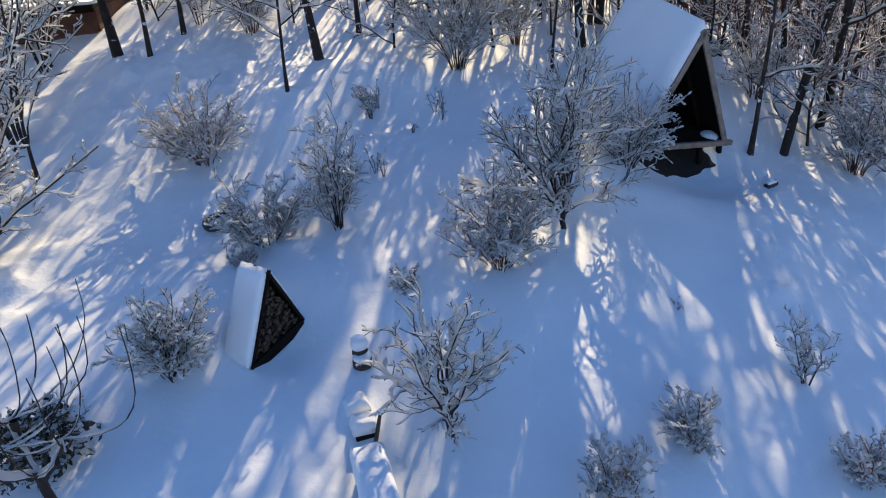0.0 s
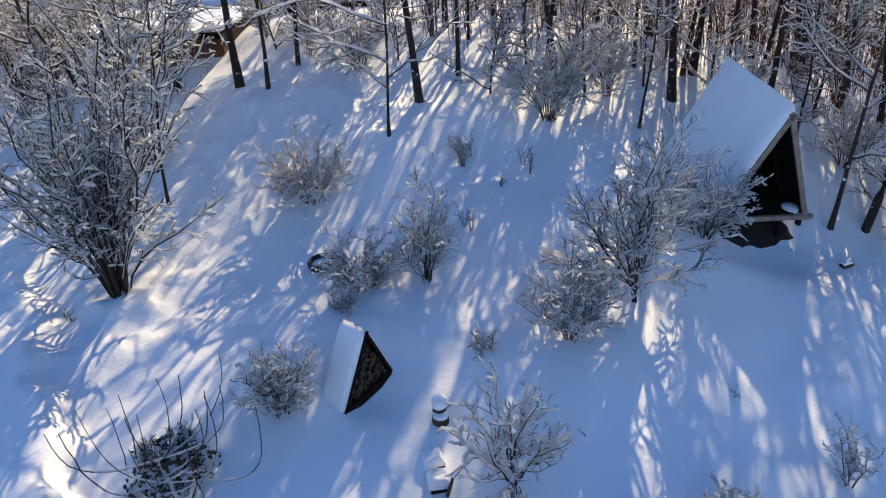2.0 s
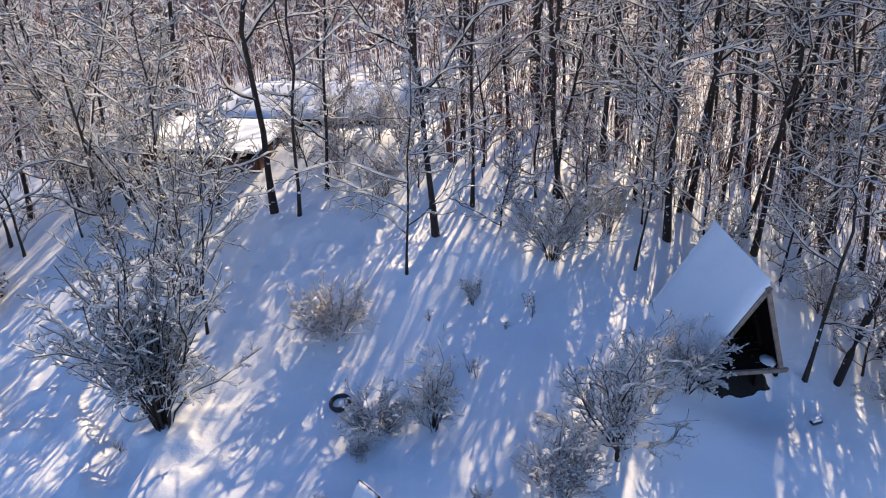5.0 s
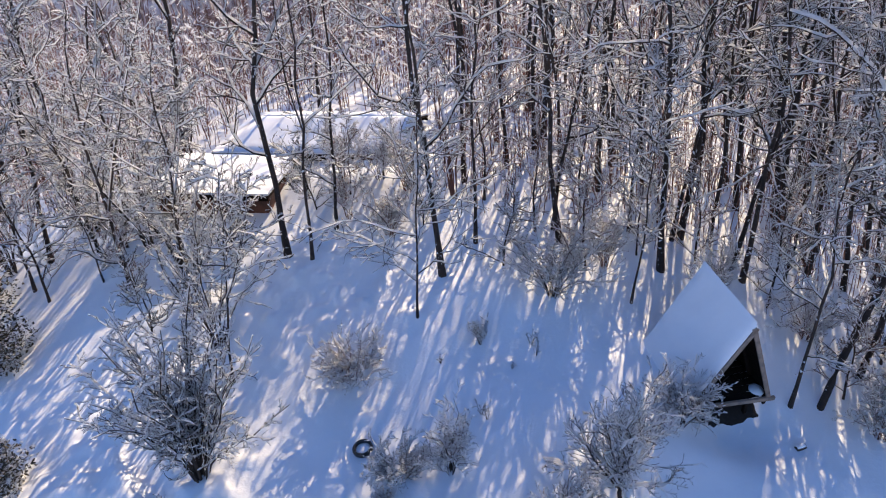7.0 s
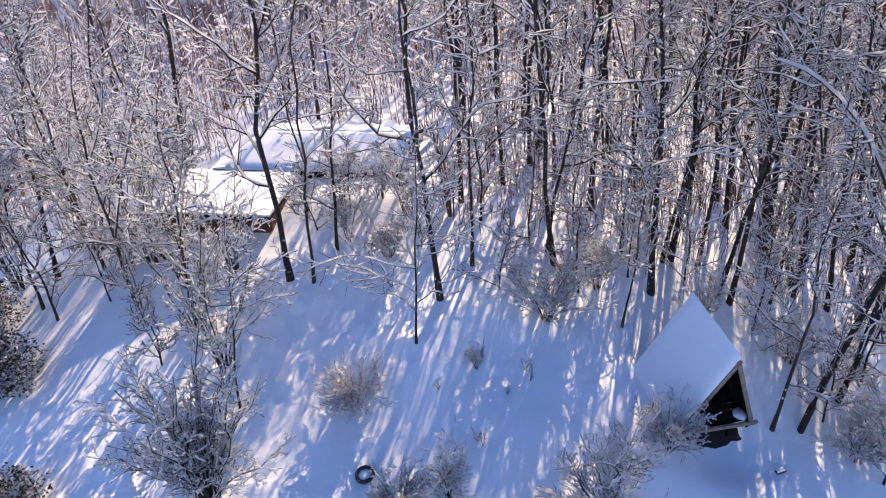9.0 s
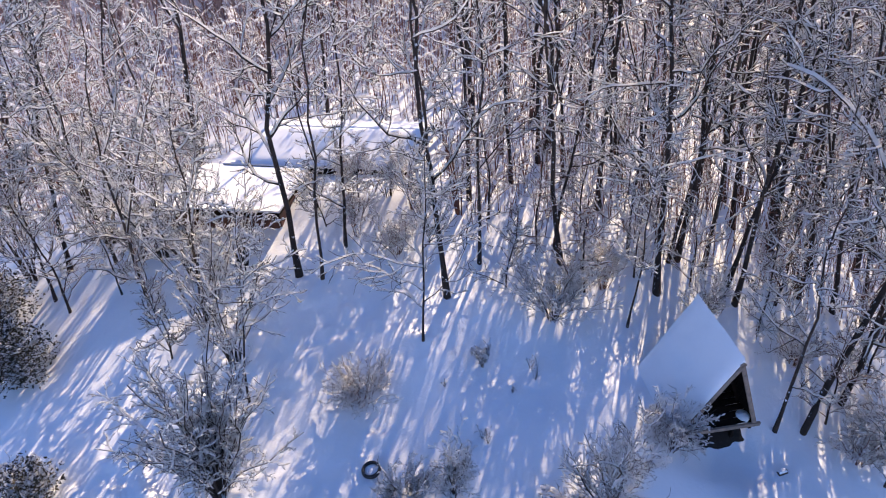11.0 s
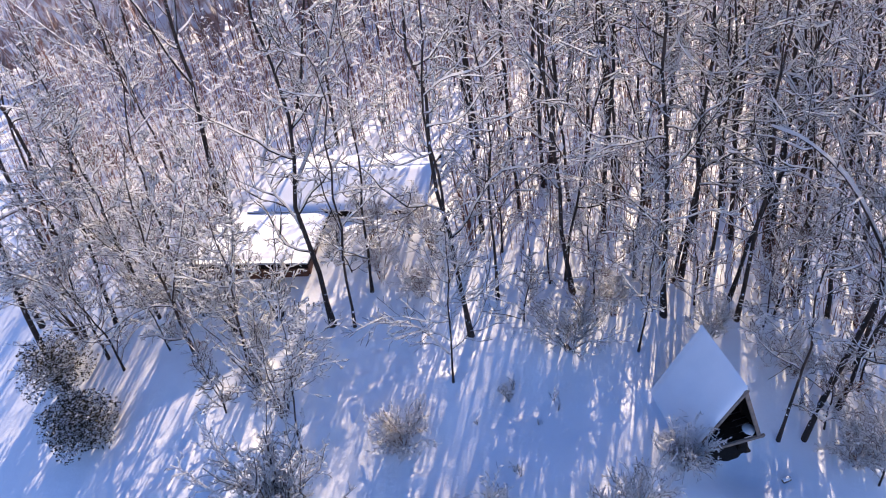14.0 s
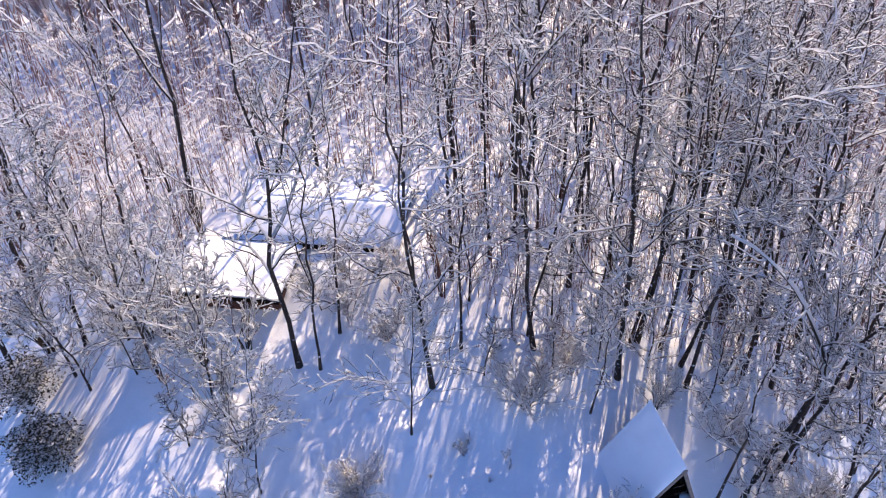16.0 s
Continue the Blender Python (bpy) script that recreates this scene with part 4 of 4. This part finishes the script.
def tyre():
    g = height(-4.40, 10.85)
    root = thing("tyre", pose(-4.40, 10.85, g + 0.02, 6, -4, 0), "old black tyre lying in the snow, half filled", "tyre")
    bm = bmesh.new()
    R, n, k = 0.215, 40, 12
    for i in range(n):
        for j in range(k):
            a, b = 2 * math.pi * i / n, 2 * math.pi * j / k
            r = R + 0.045 * math.cos(b) * (0.75 if math.cos(b) < 0 else 1)
            bm.verts.new((r * math.cos(a), r * math.sin(a), 0.07 + 0.075 * math.sin(b)))
    bm.verts.ensure_lookup_table()
    for i in range(n):
        for j in range(k):
            bm.faces.new([bm.verts[q] for q in (i * k + j, (i + 1) % n * k + j, (i + 1) % n * k + (j + 1) % k, i * k + (j + 1) % k)])
    part("carcass", bm, RUBBER, root, "", True)
    part("snow_fill", lathe([(0.19, 0.0), (0.185, 0.05), (0.12, 0.07), (0.02, 0.075)], 24, None, 0.1, 4), SNOW_ROOF, root, "snow inside the ring", True)


tyre()


def stump_stool():
    g = height(-1.46, 7.36)
    root = thing("stump_stool", pose(-1.45, 7.36, g - 0.05, 0, 0, 20) @ Matrix.Scale(0.84, 4), "dark sawn stump stool with a tall snow cap", "stool")
    part("log", lathe([(0.165, 0), (0.16, 0.1), (0.15, 0.17)], 18, None, 0.08), LOG_BARK, root)
    part("snow_ledge", lathe([(0.15, 0.165), (0.15, 0.2), (0.12, 0.225), (0.03, 0.235)], 18, pose(0, -0.02, 0), 0.1, 2), SNOW_ROOF, root, "snow on the seat", True)
    part("back_log", lathe([(0.13, 0.1), (0.135, 0.2), (0.13, 0.33)], 16, pose(0.0, 0.08, 0), 0.1, 5), LOG_BARK, root)
    part("snow_cap", lathe([(0.145, 0.32), (0.15, 0.38), (0.135, 0.46), (0.09, 0.52), (0.02, 0.54)], 18, pose(0, 0.08, 0), 0.08, 7), SNOW_ROOF, root, "tall cap of snow", True)


stump_stool()


def crate():
    g = height(-1.45, 6.65)
    root = thing("crate", pose(-1.45, 6.66, g - 0.26, 0, 0, 14) @ Matrix.Scale(0.74, 4), "dark wooden crate almost hidden under snow", "crate")
    for a, b in (((-0.19, -0.15), (0.19, -0.15)), ((0.19, -0.15), (0.19, 0.15)), ((0.19, 0.15), (-0.19, 0.15)), ((-0.19, 0.15), (-0.19, -0.15))):
        for z in (0.06, 0.15, 0.24):
            part("slat", beam((*a, z), (*b, z), 0.018, 0.075, (0, 0, 1), 0.003), DARK_WOOD, root)
    part("snow_cap", soft_slab(0.46, 0.40, 0.24, pose(-0.03, 0.03, 0.24, 4, -6, 8), 3), SNOW_ROOF, root, "pillow of snow", True)


crate()


def snow_box():
    x, y = -1.33, 6.28
    root = thing("low_box", pose(x, y, height(x, y) - 0.2, 0, 0, 20), "low dark wooden box buried under rounded snow", "box")
    for a, b in (((-0.13, -0.11), (0.13, -0.11)), ((0.13, -0.11), (0.13, 0.11)), ((0.13, 0.11), (-0.13, 0.11)), ((-0.13, 0.11), (-0.13, -0.11))):
        part("side_board", beam((*a, 0.16), (*b, 0.16), 0.018, 0.13, (0, 0, 1), 0.003), DARK_WOOD, root)
    part("snow_cap", soft_slab(0.32, 0.30, 0.16, pose(-0.01, 0.01, 0.22, -3, 5, 0), 11), SNOW_ROOF, root, "rounded heap of snow", True)


snow_box()


def stake():
    x, y = -1.2, 6.14
    g = height(x, y)
    root = thing("stake", pose(x, y, g - 0.1, 0, 14, 0), "short dark wooden stake with a little snow", "stake")
    part("shaft", lathe([(0.028, 0), (0.026, 0.3), (0.02, 0.52)], 8, None, 0.1), LOG_BARK, root)
    part("snow_cap", lathe([(0.03, 0.51), (0.034, 0.54), (0.02, 0.58), (0.005, 0.59)], 10, None, 0.1), SNOW_ROOF, root, "", True)


stake()


def bench():
    g = height(-1.0, 5.2)
    root = thing("garden_bench", pose(-1.04, 5.14, g - 0.02, 0, 0, 17), "long plank bench under a thick pillow of snow", "bench")
    for dx in (-0.13, 0.0, 0.13):
        part("seat_plank", beam((dx, -0.72, 0.42), (dx, 0.62, 0.42), 0.12, 0.04, (0, 0, 1), 0.004), DARK_WOOD, root)
    for dx in (-0.15, 0.15):
        for dy in (-0.6, 0.5):
            part("leg", beam((dx, dy, 0), (dx, dy, 0.4), 0.06, 0.06, (0, 1, 0), 0.004), DARK_WOOD, root)
        part("apron", beam((dx, -0.66, 0.34), (dx, 0.56, 0.34), 0.025, 0.11, (0, 0, 1), 0.003), DARK_WOOD, root)
    part("snow_pillow", soft_slab(0.42, 1.38, 0.17, pose(0, -0.05, 0.442), 9, 24), SNOW_ROOF, root, "thick pillow of snow", True)


bench()


def log_stub():
    x, y = 6.3, 13.05
    root = thing("log_stub", pose(x, y, height(x, y) - 0.02, 0, 0, 25) @ Matrix.Scale(0.62, 4), "short dark log end showing from the snow", "log")
    part("log", lathe([(0.11, 0), (0.12, 0.1), (0.115, 0.42)], 14, pose(0, 0, 0.04, 0, 82, 0), 0.1), LOG_BARK, root)
    part("snow_cap", soft_slab(0.42, 0.2, 0.09, pose(0.2, 0, 0.13), 5), SNOW_ROOF, root, "", True)


log_stub()


def whip_tree():
    """A pollarded fruit tree: two knuckles, snow-thick limbs and long upright bare whips."""
    rng = np.random.RandomState(77)
    x, y = -4.35, 4.81
    g = height(x, y)
    trunk = np.array([[[0.05, -0.02, -0.1], [0.03, 0.0, 0.5], [-0.01, 0.0, 0.9], [0.0, 0.0, 1.2]]])
    tr = np.array([[0.07, 0.055, 0.05, 0.05]])
    knuckles = [np.array(k) for k in ((-0.10, 0.1, 1.78), (0.40, 0.0, 1.58), (-0.35, -0.3, 1.6))]
    limbs, whips = [], []
    s = np.linspace(0, 1, 6)[:, None]
    for k in knuckles:
        foot = np.array([0, 0, 1.12])
        limbs.append(foot + (k - foot) * s + np.array([0, 0, -0.12]) * np.sin(s * np.pi) + rng.normal(size=(6, 3)) * 0.012)
        for j in range(6):
            a = rng.uniform(0, 2 * np.pi) if j else (0.0 if k[0] > 0 else 0.5)
            out = rng.uniform(0.15, 0.95) if j > 1 else rng.uniform(0.9, 1.15)
            up = rng.uniform(0.8, 1.3)
            t = np.linspace(0, 1, 10)
            line = np.stack([np.cos(a) * out * (1 - (1 - t) ** 2.2), np.sin(a) * out * (1 - (1 - t) ** 2.2), up * t ** (1.4 + out * 0.9)], 1)
            whips.append(k + line + np.cumsum(rng.normal(size=(10, 3)) * 0.012, 0) * t[:, None])
    limbs, whips = np.array(limbs), np.array(whips)
    lr = np.array([[0.045, 0.036, 0.033, 0.035, 0.045, 0.05]] * len(limbs))
    wr = np.linspace(0.011, 0.005, 10)[None] * rng.uniform(0.8, 1.1, (len(whips), 1))
    root = thing("pollard_tree", pose(x, y, g), "pollarded fruit tree with snow-thick knuckles and bare whips", "tree")
    link("trunk", *tubes(trunk, tr, 9), BARK, root, smooth=True)
    link("crown", *merge([tubes(limbs, lr, 8), tubes(whips, wr, 5)]), TWIG, root, "thick limbs and long thin whips", smooth=True)
    link("branch_snow", *merge([snow_on(rng, limbs, lr, 0.02, 0.05), snow_on(rng, whips[:, :5], wr[:, :5], 0.003, 0.012)]), SNOW_TWIG, root, "thick snow along the limbs", smooth=True)


whip_tree()


def leafy_bush(seed, x, y, tall, wide, count, label):
    """A shrub that has kept its withered leaves."""
    root = make_bush(seed, tall, wide, 26, 6, 3, 1.2, (0, 0), TWIG, 0.015, "leafy_bush")
    rng = np.random.RandomState(seed)
    a, q = rng.uniform(0, 2 * np.pi, count), np.sqrt(rng.uniform(0, 1, count))
    h = rng.uniform(0.12, 1.0, count)
    r = wide * q * np.sqrt(np.maximum(0.05, 1 - (h - 0.45) ** 2 * 2.2)) * (1 + 0.25 * np.sin(a * 5 + seed))
    C = np.stack([np.cos(a) * r, np.sin(a) * r, h * tall], 1)
    u, v = unit(rng.normal(size=(count, 3))), rng.normal(size=(count, 3))
    v = unit(v - u * (u * v).sum(1, keepdims=True))
    L, W = rng.uniform(0.04, 0.085, (count, 1)), rng.uniform(0.02, 0.04, (count, 1))
    V = np.stack([C - u * L, C - v * W + u * 0.01, C + u * L, C + v * W + np.cross(u, v) * 0.012], 1)
    link("foliage", V.reshape(-1, 3), np.arange(count * 4).reshape(-1, 4), DEAD_LEAF, root, "withered brown leaves")
    top = rng.uniform(size=count) < 0.35
    K = C[top] + np.array([0, 0, 0.02])
    W = rng.uniform(0.03, 0.07, (len(K), 1))
    d = rng.uniform(0, 2 * np.pi, (len(K), 1))
    e, f = np.concatenate([np.cos(d), np.sin(d), 0 * d], 1) * W, np.concatenate([-np.sin(d), np.cos(d), 0 * d], 1) * W
    V = np.stack([K - e, K - f * 0.7, K + e * 0.8, K + f, K + np.array([0, 0, 1]) * W * 0.7], 1)
    n = np.arange(len(K))[:, None, None] * 5
    F = (np.array([[0, 1, 4], [1, 2, 4], [2, 3, 4], [3, 0, 4]])[None] + n).reshape(-1, 3)
    tagged(link("leaf_snow", V.reshape(-1, 3), F, SNOW_TWIG, root, "small pads of snow on the leaves", smooth=True), kind="stuff")
    tagged(root, label, "shrub", "shrubs of the garden")
    put(root, x, y)


leafy_bush(801, -16.6, 13.0, 1.9, 1.15, 3400, "dense dark brown-leaved shrub dusted with snow")
leafy_bush(804, -5.15, 5.85, 0.75, 0.55, 900, "low rounded shrub with grey withered leaves and snow")
leafy_bush(802, -13.2, 9.0, 1.3, 0.8, 1300, "shrub with withered yellow-brown leaves and snow")
leafy_bush(803, -18.8, 15.2, 2.2, 1.2, 2400, "dense dark brown-leaved shrub dusted with snow")

# the plan above is drawn in paces of 1.4 m: bring every standing thing to metres
for ob in list(scene.collection.objects):
    if ob.parent is None and ob.type in {"MESH", "EMPTY"}:
        ob.matrix_basis = Matrix.Scale(PACE, 4) @ ob.matrix_basis
